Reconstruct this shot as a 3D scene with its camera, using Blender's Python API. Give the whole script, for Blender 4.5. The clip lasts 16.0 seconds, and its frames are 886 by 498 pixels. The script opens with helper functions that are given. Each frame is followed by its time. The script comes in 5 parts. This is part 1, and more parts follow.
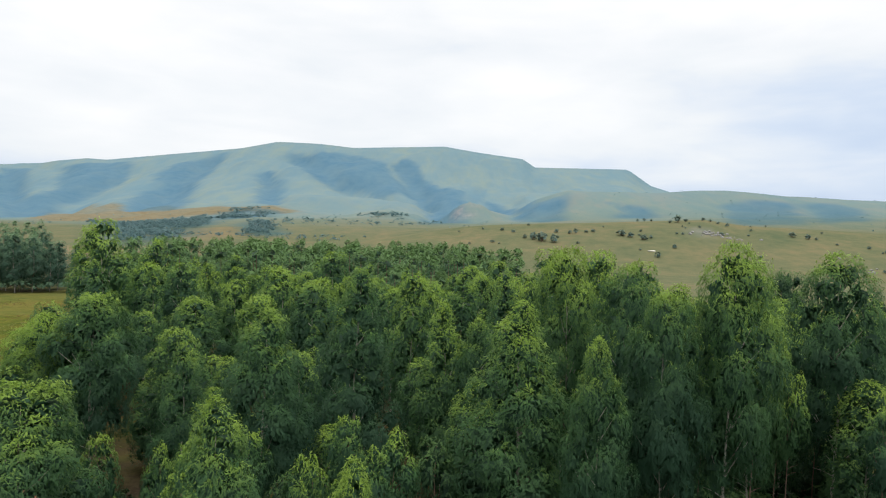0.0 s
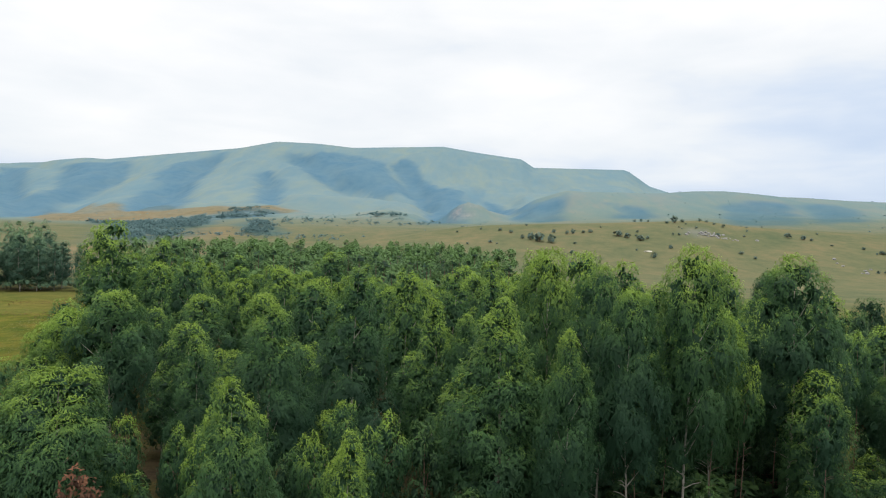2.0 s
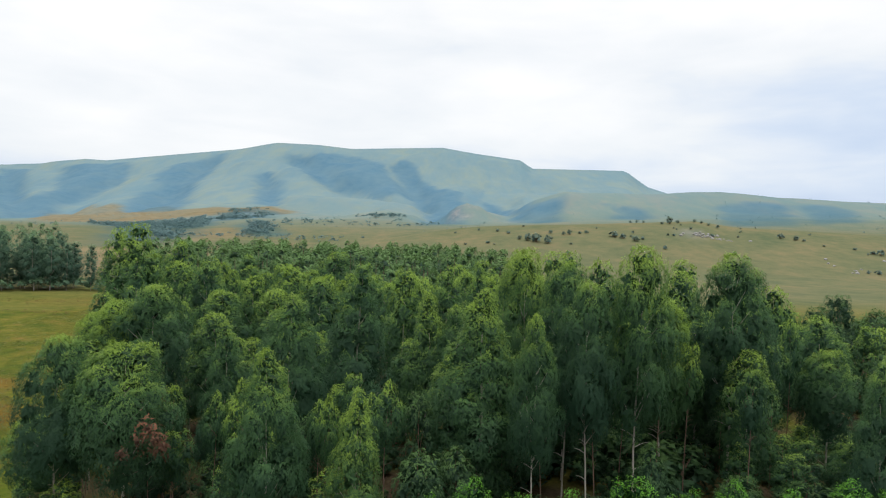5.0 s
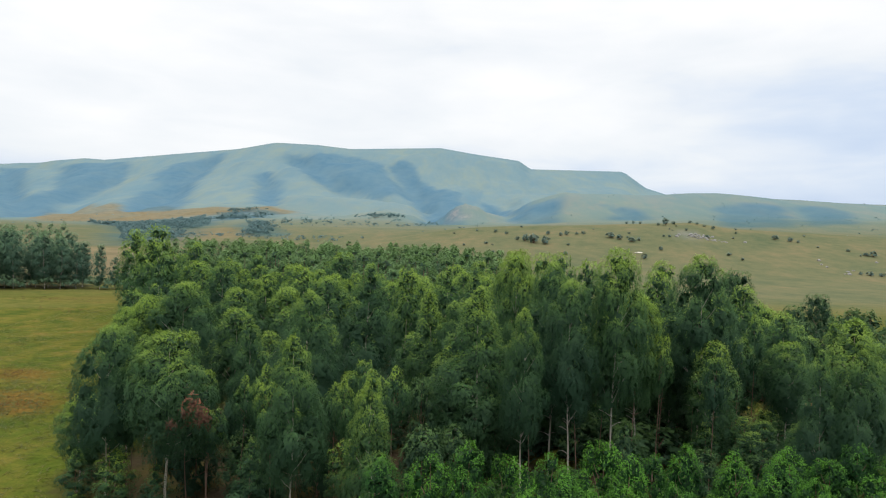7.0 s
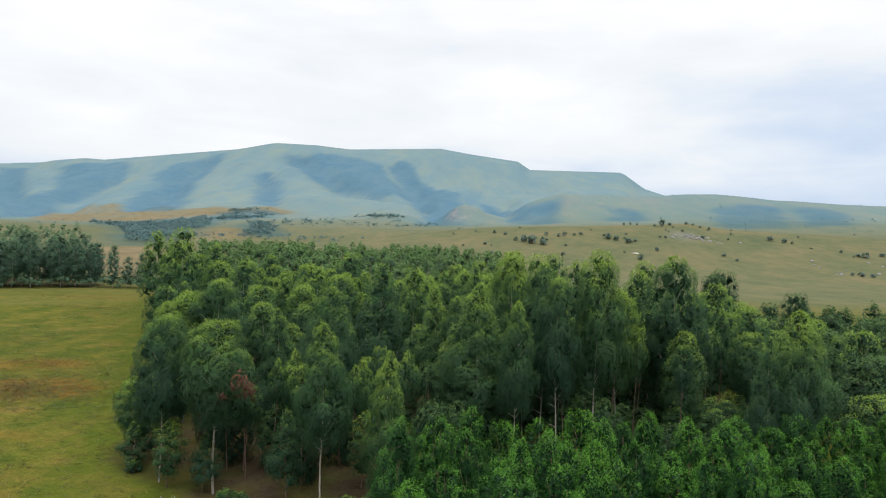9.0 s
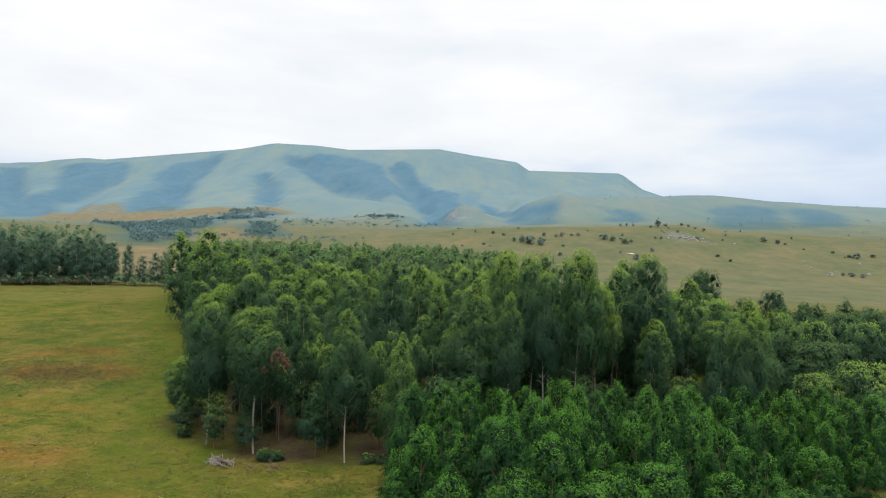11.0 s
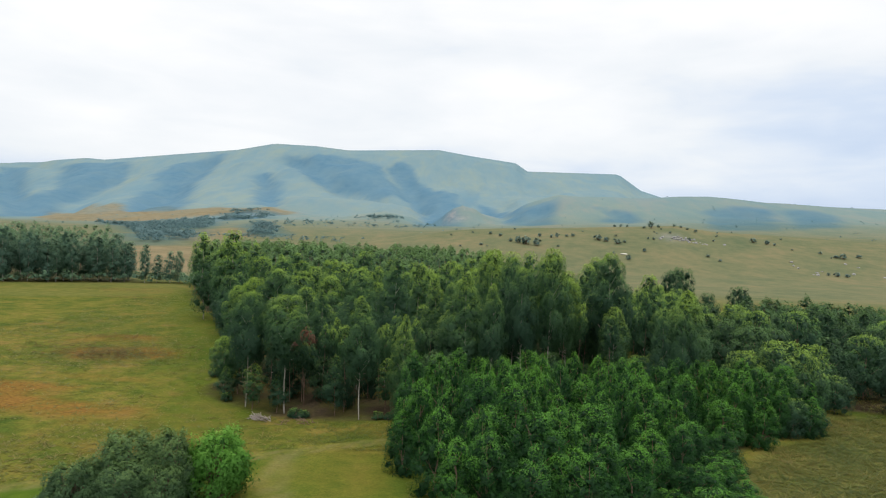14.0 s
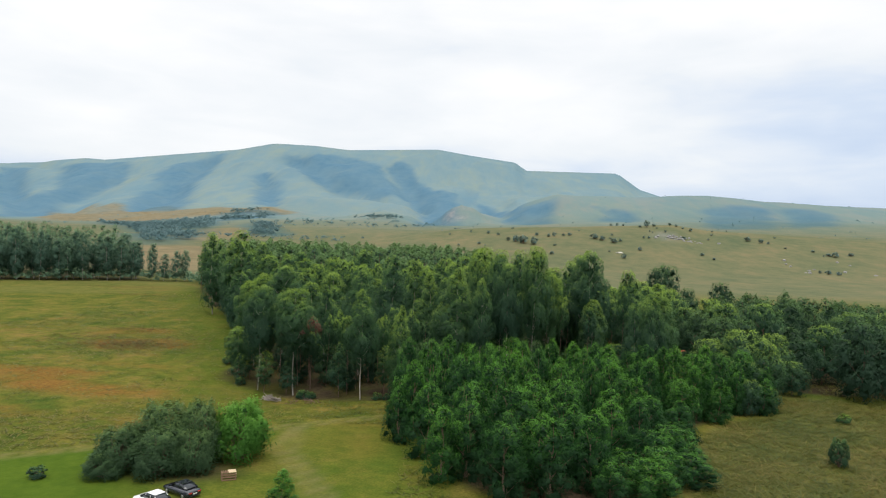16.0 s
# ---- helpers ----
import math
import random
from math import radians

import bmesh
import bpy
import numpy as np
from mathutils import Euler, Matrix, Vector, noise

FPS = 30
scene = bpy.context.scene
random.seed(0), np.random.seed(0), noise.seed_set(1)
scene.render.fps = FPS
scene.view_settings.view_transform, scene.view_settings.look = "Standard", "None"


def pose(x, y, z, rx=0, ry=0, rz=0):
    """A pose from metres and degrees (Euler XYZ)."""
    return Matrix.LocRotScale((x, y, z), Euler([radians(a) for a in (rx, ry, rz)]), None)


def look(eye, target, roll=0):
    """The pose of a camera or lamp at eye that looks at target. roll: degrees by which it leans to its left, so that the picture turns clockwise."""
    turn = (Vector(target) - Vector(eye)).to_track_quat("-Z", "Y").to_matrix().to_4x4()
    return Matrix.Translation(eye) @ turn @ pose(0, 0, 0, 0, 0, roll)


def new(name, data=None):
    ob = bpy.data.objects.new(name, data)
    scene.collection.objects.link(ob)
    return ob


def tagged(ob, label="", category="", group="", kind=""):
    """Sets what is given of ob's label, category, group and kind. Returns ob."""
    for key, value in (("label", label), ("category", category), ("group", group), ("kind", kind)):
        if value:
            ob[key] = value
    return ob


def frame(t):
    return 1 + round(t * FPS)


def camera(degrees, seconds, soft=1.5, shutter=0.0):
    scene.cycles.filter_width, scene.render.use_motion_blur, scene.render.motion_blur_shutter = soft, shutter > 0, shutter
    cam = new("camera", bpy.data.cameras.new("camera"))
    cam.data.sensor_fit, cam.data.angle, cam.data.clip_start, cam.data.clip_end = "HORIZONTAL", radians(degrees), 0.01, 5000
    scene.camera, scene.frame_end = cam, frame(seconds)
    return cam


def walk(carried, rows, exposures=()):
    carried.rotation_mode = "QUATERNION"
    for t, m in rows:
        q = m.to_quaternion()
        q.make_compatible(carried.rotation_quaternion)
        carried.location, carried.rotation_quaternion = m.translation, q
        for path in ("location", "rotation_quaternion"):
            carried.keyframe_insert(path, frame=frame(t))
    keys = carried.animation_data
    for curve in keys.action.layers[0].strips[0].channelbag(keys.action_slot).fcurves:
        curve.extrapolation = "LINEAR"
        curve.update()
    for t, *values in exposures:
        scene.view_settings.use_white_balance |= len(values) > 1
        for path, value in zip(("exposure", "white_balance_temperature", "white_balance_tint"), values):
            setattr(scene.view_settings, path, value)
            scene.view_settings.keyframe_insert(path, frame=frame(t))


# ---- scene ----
cam = camera(67.1, 16.0, soft=1.1)
PATH = [
    (0, (-1.887, -22.643, 27.422), (-1.944, -20.644, 27.391), 1.9),
    (0.5, (-1.685, -23.899, 27.487), (-1.742, -21.9, 27.457), 1.9),
    (1, (-1.449, -25.169, 27.555), (-1.505, -23.17, 27.525), 1.9),
    (1.5, (-1.203, -26.594, 27.611), (-1.258, -24.595, 27.58), 2.0),
    (2, (-0.878, -28.16, 27.672), (-0.932, -26.161, 27.641), 2.0),
    (2.5, (-0.563, -29.798, 27.675), (-0.614, -27.799, 27.645), 1.9),
    (3, (-0.298, -31.533, 27.648), (-0.348, -29.534, 27.619), 1.9),
    (3.5, (-0.1, -33.342, 27.63), (-0.151, -31.343, 27.601), 2.0),
    (4, (0.081, -35.358, 27.643), (0.029, -33.359, 27.614), 1.9),
    (6.5, (0.334, -46.287, 28.002), (0.285, -44.288, 27.974), 2.1),
    (7, (0.299, -48.643, 28.072), (0.252, -46.644, 28.044), 2.1),
    (7.5, (0.224, -51.195, 28.13), (0.178, -49.196, 28.103), 2.1),
    (8, (0.148, -53.988, 28.19), (0.101, -51.989, 28.163), 2.1),
    (8.5, (-0.023, -57.09, 28.274), (-0.069, -55.091, 28.247), 2.1),
    (9, (-0.22, -60.412, 28.34), (-0.264, -58.413, 28.313), 2.2),
    (11.5, (-0.6, -78.653, 28.286), (-0.641, -76.654, 28.26), 2.3),
    (12, (-0.518, -82.406, 28.301), (-0.559, -80.407, 28.275), 2.3),
    (12.5, (-0.316, -86.048, 28.319), (-0.356, -84.048, 28.293), 2.3),
    (13, (-0.065, -89.695, 28.354), (-0.105, -87.695, 28.328), 2.4),
    (13.5, (0.229, -93.176, 28.404), (0.19, -91.176, 28.379), 2.4),
    (14, (0.529, -96.488, 28.413), (0.491, -94.488, 28.388), 2.4),
    (14.5, (0.886, -99.694, 28.397), (0.847, -97.695, 28.372), 2.4),
    (15, (1.273, -102.793, 28.371), (1.235, -100.794, 28.345), 2.3),
    (15.5, (1.674, -105.802, 28.35), (1.636, -103.802, 28.324), 2.4),
    (16, (2.079, -108.74, 28.345), (2.042, -106.741, 28.318), 2.3),
]
walk(cam, [(t, look(eye, target, roll)) for t, eye, target, roll in PATH])

# ---------------------------------------------------------------- light: a bright overcast sky
SUN_TURN, SUN_HEIGHT = 200, 66      # degrees: bearing and height of the veiled sun
sun = new("sun", bpy.data.lights.new("sun", "SUN"))
sun.data.energy, sun.data.angle, sun.data.color = 1.3, radians(30), (1, .97, .92)
sun.rotation_euler = (radians(90 - SUN_HEIGHT), 0, radians(SUN_TURN - 180))

world = bpy.data.worlds.new("world")
scene.world = world
world.use_nodes = True


def node(tree, kind, at=None, **inputs):
    n = tree.nodes.new(kind)
    for key, value in (at or {}).items():
        setattr(n, key, value)
    for key, value in inputs.items():
        sock = n.inputs[int(key[1:])] if key[0] == "i" and key[1:].isdigit() else n.inputs[key.replace("_", " ")]
        if isinstance(value, bpy.types.NodeSocket):
            tree.links.new(value, sock)
        else:
            sock.default_value = value
    return n


def ramp(tree, fac, stops):
    r = node(tree, "ShaderNodeValToRGB", Fac=fac)
    while len(r.color_ramp.elements) < len(stops):
        r.color_ramp.elements.new(.5)
    for e, (p, c) in zip(r.color_ramp.elements, stops):
        e.position, e.color = p, (*c, 1)
    return r.outputs["Color"]


def mix(tree, fac, a, b, how="MIX"):
    m = node(tree, "ShaderNodeMix", {"data_type": "RGBA", "blend_type": how})
    for sock, value in ((m.inputs[0], fac), (m.inputs[6], a), (m.inputs[7], b)):
        if isinstance(value, bpy.types.NodeSocket):
            tree.links.new(value, sock)
        else:
            sock.default_value = (*value, 1) if isinstance(value, tuple) and len(value) == 3 else value
    return m.outputs[2]


def calc(tree, op, a, b=0.0, clamp=False):
    return node(tree, "ShaderNodeMath", {"operation": op, "use_clamp": clamp}, i0=a, i1=b).outputs[0]


def make_sky():
    t = world.node_tree
    t.nodes.clear()
    sky = node(t, "ShaderNodeTexSky", {"sky_type": "NISHITA", "sun_disc": False, "sun_elevation": radians(SUN_HEIGHT),
                                       "sun_rotation": radians(SUN_TURN), "dust_density": 3.0})
    blue = mix(t, 1.0, sky.outputs[0], (.11, .11, .11), "MULTIPLY")
    way = node(t, "ShaderNodeTexCoord").outputs["Generated"]
    wide = node(t, "ShaderNodeMapping", Vector=way, Location=(.35, .1, .0), Scale=(1, 1, 3.6)).outputs[0]
    big = node(t, "ShaderNodeTexNoise", Vector=wide, Scale=1.5, Detail=5.0, Roughness=.5, Distortion=.25).outputs[0]
    fine = node(t, "ShaderNodeTexNoise", Vector=wide, Scale=5.5, Detail=6.0, Roughness=.5, Distortion=.3).outputs[0]
    body = calc(t, "ADD", calc(t, "MULTIPLY", big, .72), calc(t, "MULTIPLY", fine, .28))
    height = node(t, "ShaderNodeSeparateXYZ", Vector=way).outputs[2]
    lift = node(t, "ShaderNodeMapRange", Value=height, i1=0.0, i2=.34, i3=-.10, i4=.2).outputs[0]
    cloud = ramp(t, calc(t, "ADD", body, lift), [(.30, (.52, .66, .90)), (.46, (.73, .83, .98)), (.58, (.95, .985, 1.02)), (.74, (1.1, 1.1, 1.1))])
    sheet = mix(t, .90, blue, cloud)
    zenith = node(t, "ShaderNodeMapRange", Value=height, i1=.36, i2=1.0, i3=1.0, i4=2.1).outputs[0]   # an overcast sky is brightest overhead
    back = node(t, "ShaderNodeBackground", Color=sheet, Strength=zenith)
    node(t, "ShaderNodeOutputWorld", Surface=back.outputs[0])


make_sky()


# ---------------------------------------------------------------- materials


def material(name):
    m = bpy.data.materials.new(name)
    m.use_nodes = True
    t = m.node_tree
    t.nodes.clear()
    return m, t


def finish(t, shader, bump=None):
    node(t, "ShaderNodeOutputMaterial", Surface=shader)


def simple(name, colour, rough=.7, metal=0.0, spread=.15, size=6.0, bump=.0, coat=0.0):
    """A surface with a little unevenness in tone, and fine relief if asked."""
    m, t = material(name)
    at = node(t, "ShaderNodeTexCoord").outputs["Object"]
    n = node(t, "ShaderNodeTexNoise", Vector=at, Scale=size, Detail=6.0, Roughness=.65).outputs[0]
    col = mix(t, n, tuple(c * (1 - spread) for c in colour), tuple(min(1, c * (1 + spread)) for c in colour))
    b = node(t, "ShaderNodeBsdfPrincipled", Base_Color=col, Roughness=rough, Metallic=metal, Coat_Weight=coat)
    if bump:
        n2 = node(t, "ShaderNodeTexNoise", Vector=at, Scale=size * 5, Detail=4.0).outputs[0]
        t.links.new(node(t, "ShaderNodeBump", Strength=bump, Distance=.03, Height=n2).outputs[0], b.inputs["Normal"])
    finish(t, b.outputs[0])
    return m


def foliage(name, dark_tone, mid, young, glow=.4, spread=.16):
    """Leaves: tone by tree, by leaf, and, in crowns, by light and shade painted in."""
    m, t = material(name)
    tree = node(t, "ShaderNodeObjectInfo").outputs["Random"]
    leaf = node(t, "ShaderNodeNewGeometry").outputs["Random Per Island"]
    light_and_tone = node(t, "ShaderNodeAttribute", {"attribute_name": "light_and_tone"}).outputs["Fac"]
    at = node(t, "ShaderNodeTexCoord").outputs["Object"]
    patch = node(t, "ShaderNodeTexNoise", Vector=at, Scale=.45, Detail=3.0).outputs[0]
    leaf_tone = calc(t, "ADD", light_and_tone, calc(t, "MULTIPLY", calc(t, "SUBTRACT", tree, .5), .42))
    leaf_tone = calc(t, "ADD", leaf_tone, calc(t, "MULTIPLY", calc(t, "SUBTRACT", patch, .5), .4))
    leaf_tone = calc(t, "ADD", leaf_tone, calc(t, "MULTIPLY", calc(t, "SUBTRACT", leaf, .5), spread), True)
    # dark end stands for shade, the last colour for leaves in the light
    col = ramp(t, leaf_tone, [(.05, dark_tone), (.5, mid), (.95, young)])
    face = node(t, "ShaderNodeBsdfPrincipled", Base_Color=col, Roughness=.6, Specular_IOR_Level=.18)
    thin = node(t, "ShaderNodeBsdfTranslucent", Color=col)
    both = node(t, "ShaderNodeMixShader", Fac=glow, i1=face.outputs[0], i2=thin.outputs[0])
    finish(t, both.outputs[0])
    return m


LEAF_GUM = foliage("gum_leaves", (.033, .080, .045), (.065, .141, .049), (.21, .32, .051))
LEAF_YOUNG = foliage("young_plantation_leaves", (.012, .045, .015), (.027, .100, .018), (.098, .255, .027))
LEAF_DARK = foliage("dark_leaves", (.025, .060, .033), (.042, .092, .040), (.08, .15, .045))
LEAF_BUSH = foliage("grey_green_leaves", (.038, .080, .036), (.064, .124, .046), (.115, .19, .056))
LEAF_LIME = foliage("lime_leaves", (.035, .11, .018), (.075, .21, .026), (.14, .31, .04))
# leaves of distant trees: bluish haze mixed into the leaf colour, here and next
LEAF_HAZED = foliage("hazed_far_leaves", (.070, .140, .098), (.105, .190, .118), (.15, .245, .125), .45, .12)
LEAF_GUM_HAZED = foliage("hazed_gum_leaves", (.042, .090, .056), (.070, .138, .066), (.13, .225, .078), .35, .16)
LEAF_DEAD = foliage("dead_leaves", (.053, .027, .015), (.106, .046, .023), (.167, .076, .038), .15)
BARK = simple("gum_bark", (.33, .30, .262), .85, spread=.4, size=1.2, bump=.4)
BARK_RED = simple("brown_bark", (.16, .10, .075), .9, spread=.4, size=1.5, bump=.5)


def ground_material():
    m, t = material("land")
    geo = node(t, "ShaderNodeNewGeometry")
    pos = geo.outputs["Position"]

    def noise_at(size, detail=5.0, stretch=(1, 1, 1), rough=.6):
        v = node(t, "ShaderNodeMapping", Vector=pos, Scale=stretch).outputs[0]
        return node(t, "ShaderNodeTexNoise", Vector=v, Scale=1 / size, Detail=detail, Roughness=rough).outputs[0]

    a = node(t, "ShaderNodeAttribute", {"attribute_name": "cover_near"})
    b = node(t, "ShaderNodeAttribute", {"attribute_name": "cover_far"})
    c = node(t, "ShaderNodeAttribute", {"attribute_name": "cover_grass"})
    litter, mown, track = node(t, "ShaderNodeSeparateColor", Color=a.outputs["Color"]).outputs[:3]
    wood, rock, haze = node(t, "ShaderNodeSeparateColor", Color=b.outputs["Color"]).outputs[:3]
    rust, tall, hill = node(t, "ShaderNodeSeparateColor", Color=c.outputs["Color"]).outputs[:3]

    tuft = noise_at(.55, 6.0)
    drift = noise_at(8.0, 8.0, (1, .9, 1), .7)
    broad = noise_at(38.0, 4.0, (.8, 1, 1))
    grass = ramp(t, calc(t, "ADD", calc(t, "MULTIPLY", drift, .7), calc(t, "MULTIPLY", broad, .3)),
                 [(.36, (.042, .071, .011)), (.46, (.074, .089, .014)), (.53, (.112, .108, .019)), (.62, (.158, .116, .030))])
    blades = calc(t, "ADD", calc(t, "MULTIPLY", noise_at(.3, 4.0), .6), calc(t, "MULTIPLY", noise_at(2.0, 6.0, (.9, 1.1, 1), .75), .6))
    grass = mix(t, 1.0, grass, ramp(t, blades, [(.42, (.52, .58, .6)), (.6, (.98, .98, 1)), (.76, (1.4, 1.34, 1.3))]), "MULTIPLY")
    rusty = ramp(t, tuft, [(.3, (.098, .052, .015)), (.5, (.160, .086, .020)), (.7, (.225, .125, .028))])
    grass = mix(t, rust, grass, rusty)
    wild = ramp(t, calc(t, "ADD", calc(t, "MULTIPLY", tuft, .45), calc(t, "MULTIPLY", noise_at(4.0), .55)),
                [(.36, (.062, .082, .016)), (.5, (.112, .112, .03)), (.64, (.17, .145, .046))])
    grass = mix(t, tall, grass, wild)
    lawn = ramp(t, calc(t, "ADD", calc(t, "MULTIPLY", noise_at(1.2), .4), calc(t, "MULTIPLY", noise_at(7.0), .6)), [(.35, (.042, .078, .008)), (.65, (.074, .112, .012))])
    grass = mix(t, mown, grass, lawn)
    dirt = ramp(t, tuft, [(.3, (.144, .115, .043)), (.7, (.223, .18, .086))])
    grass = mix(t, track, grass, dirt)
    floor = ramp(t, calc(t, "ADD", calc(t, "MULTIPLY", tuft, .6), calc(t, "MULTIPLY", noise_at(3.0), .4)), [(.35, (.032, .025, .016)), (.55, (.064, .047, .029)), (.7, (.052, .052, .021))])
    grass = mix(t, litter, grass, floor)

    veld = ramp(t, calc(t, "ADD", calc(t, "MULTIPLY", noise_at(60.0), .6), calc(t, "MULTIPLY", noise_at(12.0), .4)),
                [(.35, (.080, .101, .053)), (.5, (.117, .121, .063)), (.65, (.162, .138, .074))])
    grass = mix(t, hill, grass, veld)
    # distant grass with bluish haze painted into its colour
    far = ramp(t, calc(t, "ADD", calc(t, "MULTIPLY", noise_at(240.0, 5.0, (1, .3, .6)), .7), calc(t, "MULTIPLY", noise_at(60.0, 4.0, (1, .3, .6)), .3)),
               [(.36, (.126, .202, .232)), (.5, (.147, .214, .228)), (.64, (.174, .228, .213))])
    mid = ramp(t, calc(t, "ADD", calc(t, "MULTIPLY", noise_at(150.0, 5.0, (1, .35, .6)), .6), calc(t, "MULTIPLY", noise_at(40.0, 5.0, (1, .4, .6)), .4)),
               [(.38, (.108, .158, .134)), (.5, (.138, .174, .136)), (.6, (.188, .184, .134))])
    grass = mix(t, calc(t, "MULTIPLY", haze, 2.4, True), grass, mid)
    col = mix(t, haze, grass, far)
    tan = ramp(t, noise_at(25.0, 6.0), [(.35, (.15, .115, .065)), (.65, (.235, .175, .10))])
    col = mix(t, calc(t, "MULTIPLY", rust, hill), col, tan)
    # remote forest tinted blue: haze again put into the colour
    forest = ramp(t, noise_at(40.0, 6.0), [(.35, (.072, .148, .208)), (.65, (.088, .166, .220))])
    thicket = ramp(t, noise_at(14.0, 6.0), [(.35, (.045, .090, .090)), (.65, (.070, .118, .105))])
    forest = mix(t, calc(t, "MULTIPLY", haze, 1.7, True), thicket, forest)
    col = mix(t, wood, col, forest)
    stone = ramp(t, noise_at(14.0, 6.0), [(.35, (.144, .158, .166)), (.65, (.274, .259, .245))])
    col = mix(t, rock, col, stone)
    rough = node(t, "ShaderNodeBsdfPrincipled", Base_Color=col, Roughness=1.0, Specular_IOR_Level=.03)
    lumps = calc(t, "ADD", calc(t, "MULTIPLY", tuft, .5), noise_at(2.2, 4.0))
    t.links.new(node(t, "ShaderNodeBump", Strength=.6, Distance=.25, Height=lumps).outputs[0], rough.inputs["Normal"])
    finish(t, rough.outputs[0])
    return m


LAND_SKIN = ground_material()

# ---------------------------------------------------------------- the lie of the land
U = [-.9, -.69, -.5, -.3, -.15, 0, .07, .154, .264, .344, .403, .5, .634, .9]
LAND = {  # height of the land along a fan of bearings, by distance out from (0, -48)
    300: [0] * 14,
    420: [2, 2, 1, 0, 0, 0, 0, 0, 0, 0, 0, 0, 0, 0],
    600: [8, 8, 7, 4, 3, 3, 3, 3, 3, 3, 3, 3, 3, 3],
    870: [22, 20, 19, 15, 21, 43, 48, 52, 58, 63, 56, 54, 51, 48],
    1020: [24, 22, 20, 18, 16, 34, 38, 40, 45, 48, 47, 46, 44, 42],
    1300: [35, 32, 31, 41, 45, 50, 50, 52, 55, 58, 62, 66, 68, 68],
    1750: [45, 40, 45, 70, 75, 70, 70, 85, 95, 105, 110, 115, 118, 118],
    2300: [55, 51, 75, 106, 104, 102, 110, 188, 204, 214, 213, 206, 200, 190],
    3000: [130, 120, 150, 190, 180, 170, 170, 215, 210, 212, 210, 205, 198, 190],
}
U_TOP = [-1.2, -.69, -.57, -.54, -.437, -.336, -.281, -.218, -.167, -.032, .019, .085, .103, .240, .274, .34, .5, .9]
TOP = [400, 429, 484, 478, 530, 580, 630, 624, 604, 630, 597, 563, 511, 515, 414, 330, 280, 250]


def smooth(e0, e1, v):
    k = np.clip((v - e0) / (e1 - e0), 0, 1)
    return k * k * (3 - 2 * k)


def fbm(x, y, size, seed, octaves=4):
    """Cheap value noise on numpy arrays, about -1 to 1."""
    total, amp, norm = 0.0, 1.0, 0.0
    for o in range(octaves):
        fx, fy = np.asarray(x) / size + 13.7 * seed + o * 5.1, np.asarray(y) / size + 7.3 * seed - o * 3.7
        ix, iy = np.floor(fx), np.floor(fy)
        tx, ty = fx - ix, fy - iy
        tx, ty = tx * tx * (3 - 2 * tx), ty * ty * (3 - 2 * ty)

        def h(a, b):
            v = np.sin(a * 127.1 + b * 311.7 + seed * 17.3) * 43758.5453
            return (v - np.floor(v)) * 2 - 1
        total = total + amp * ((h(ix, iy) * (1 - tx) + h(ix + 1, iy) * tx) * (1 - ty) + (h(ix, iy + 1) * (1 - tx) + h(ix + 1, iy + 1) * tx) * ty)
        norm, amp, size = norm + amp, amp * .5, size * .5
    return total / norm


def to_line(x, y, pts):
    """Distance from the points to a broken line, and how far along it they lie (0 to 1)."""
    best, along = np.full(np.shape(x), 1e9), np.zeros(np.shape(x))
    n = len(pts) - 1
    for i in range(n):
        (ax, ay), (bx, by) = pts[i], pts[i + 1]
        k = np.clip(((x - ax) * (bx - ax) + (y - ay) * (by - ay)) / ((bx - ax) ** 2 + (by - ay) ** 2 + 1e-9), 0, 1)
        d = np.hypot(x - ax - k * (bx - ax), y - ay - k * (by - ay))
        along = np.where(d < best, (i + k) / n, along)
        best = np.minimum(best, d)
    return best, along


GULLIES = [
    (85, 45, [(-1019, 3995), (-699, 3523), (-513, 3307), (-221, 3007)]),
    (75, 40, [(-364, 3847), (-258, 3475), (-132, 2779), (-42, 1700)]),
    (45, 22, [(-1088, 3583), (-947, 3215), (-677, 2379)]),
    (85, 40, [(-1577, 4103), (-1525, 3463), (-1264, 2635)]),
    (95, 40, [(-1989, 3931), (-1926, 3371), (-1501, 2183)]),
    (70, 30, [(-2876, 4115), (-2194, 3179), (-1775, 2691)]),
    (60, 30, [(-2409, 3971), (-2836, 4303)]),
    (55, 18, [(132, 3000), (163, 1839), (274, 1971)]),
    (18, 8, [(451, 1947), (479, 1771)]),
    (52, 12, [(786, 1907), (874, 1875)]),
    (40, 8, [(705, 1743), (694, 1600)]),
    (34, 8, [(1010, 1927), (880, 1650)]),
    (45, 6, [(-731, 1387), (-693, 1535), (-684, 1700)]),
    (22, 5, [(-695, 1915), (-591, 1955)]),
    (26, 4, [(-392, 1155), (-343, 1127)]),
]  # forested ravines: half width, depth, line
KNOB = (-5, 1960, 62)
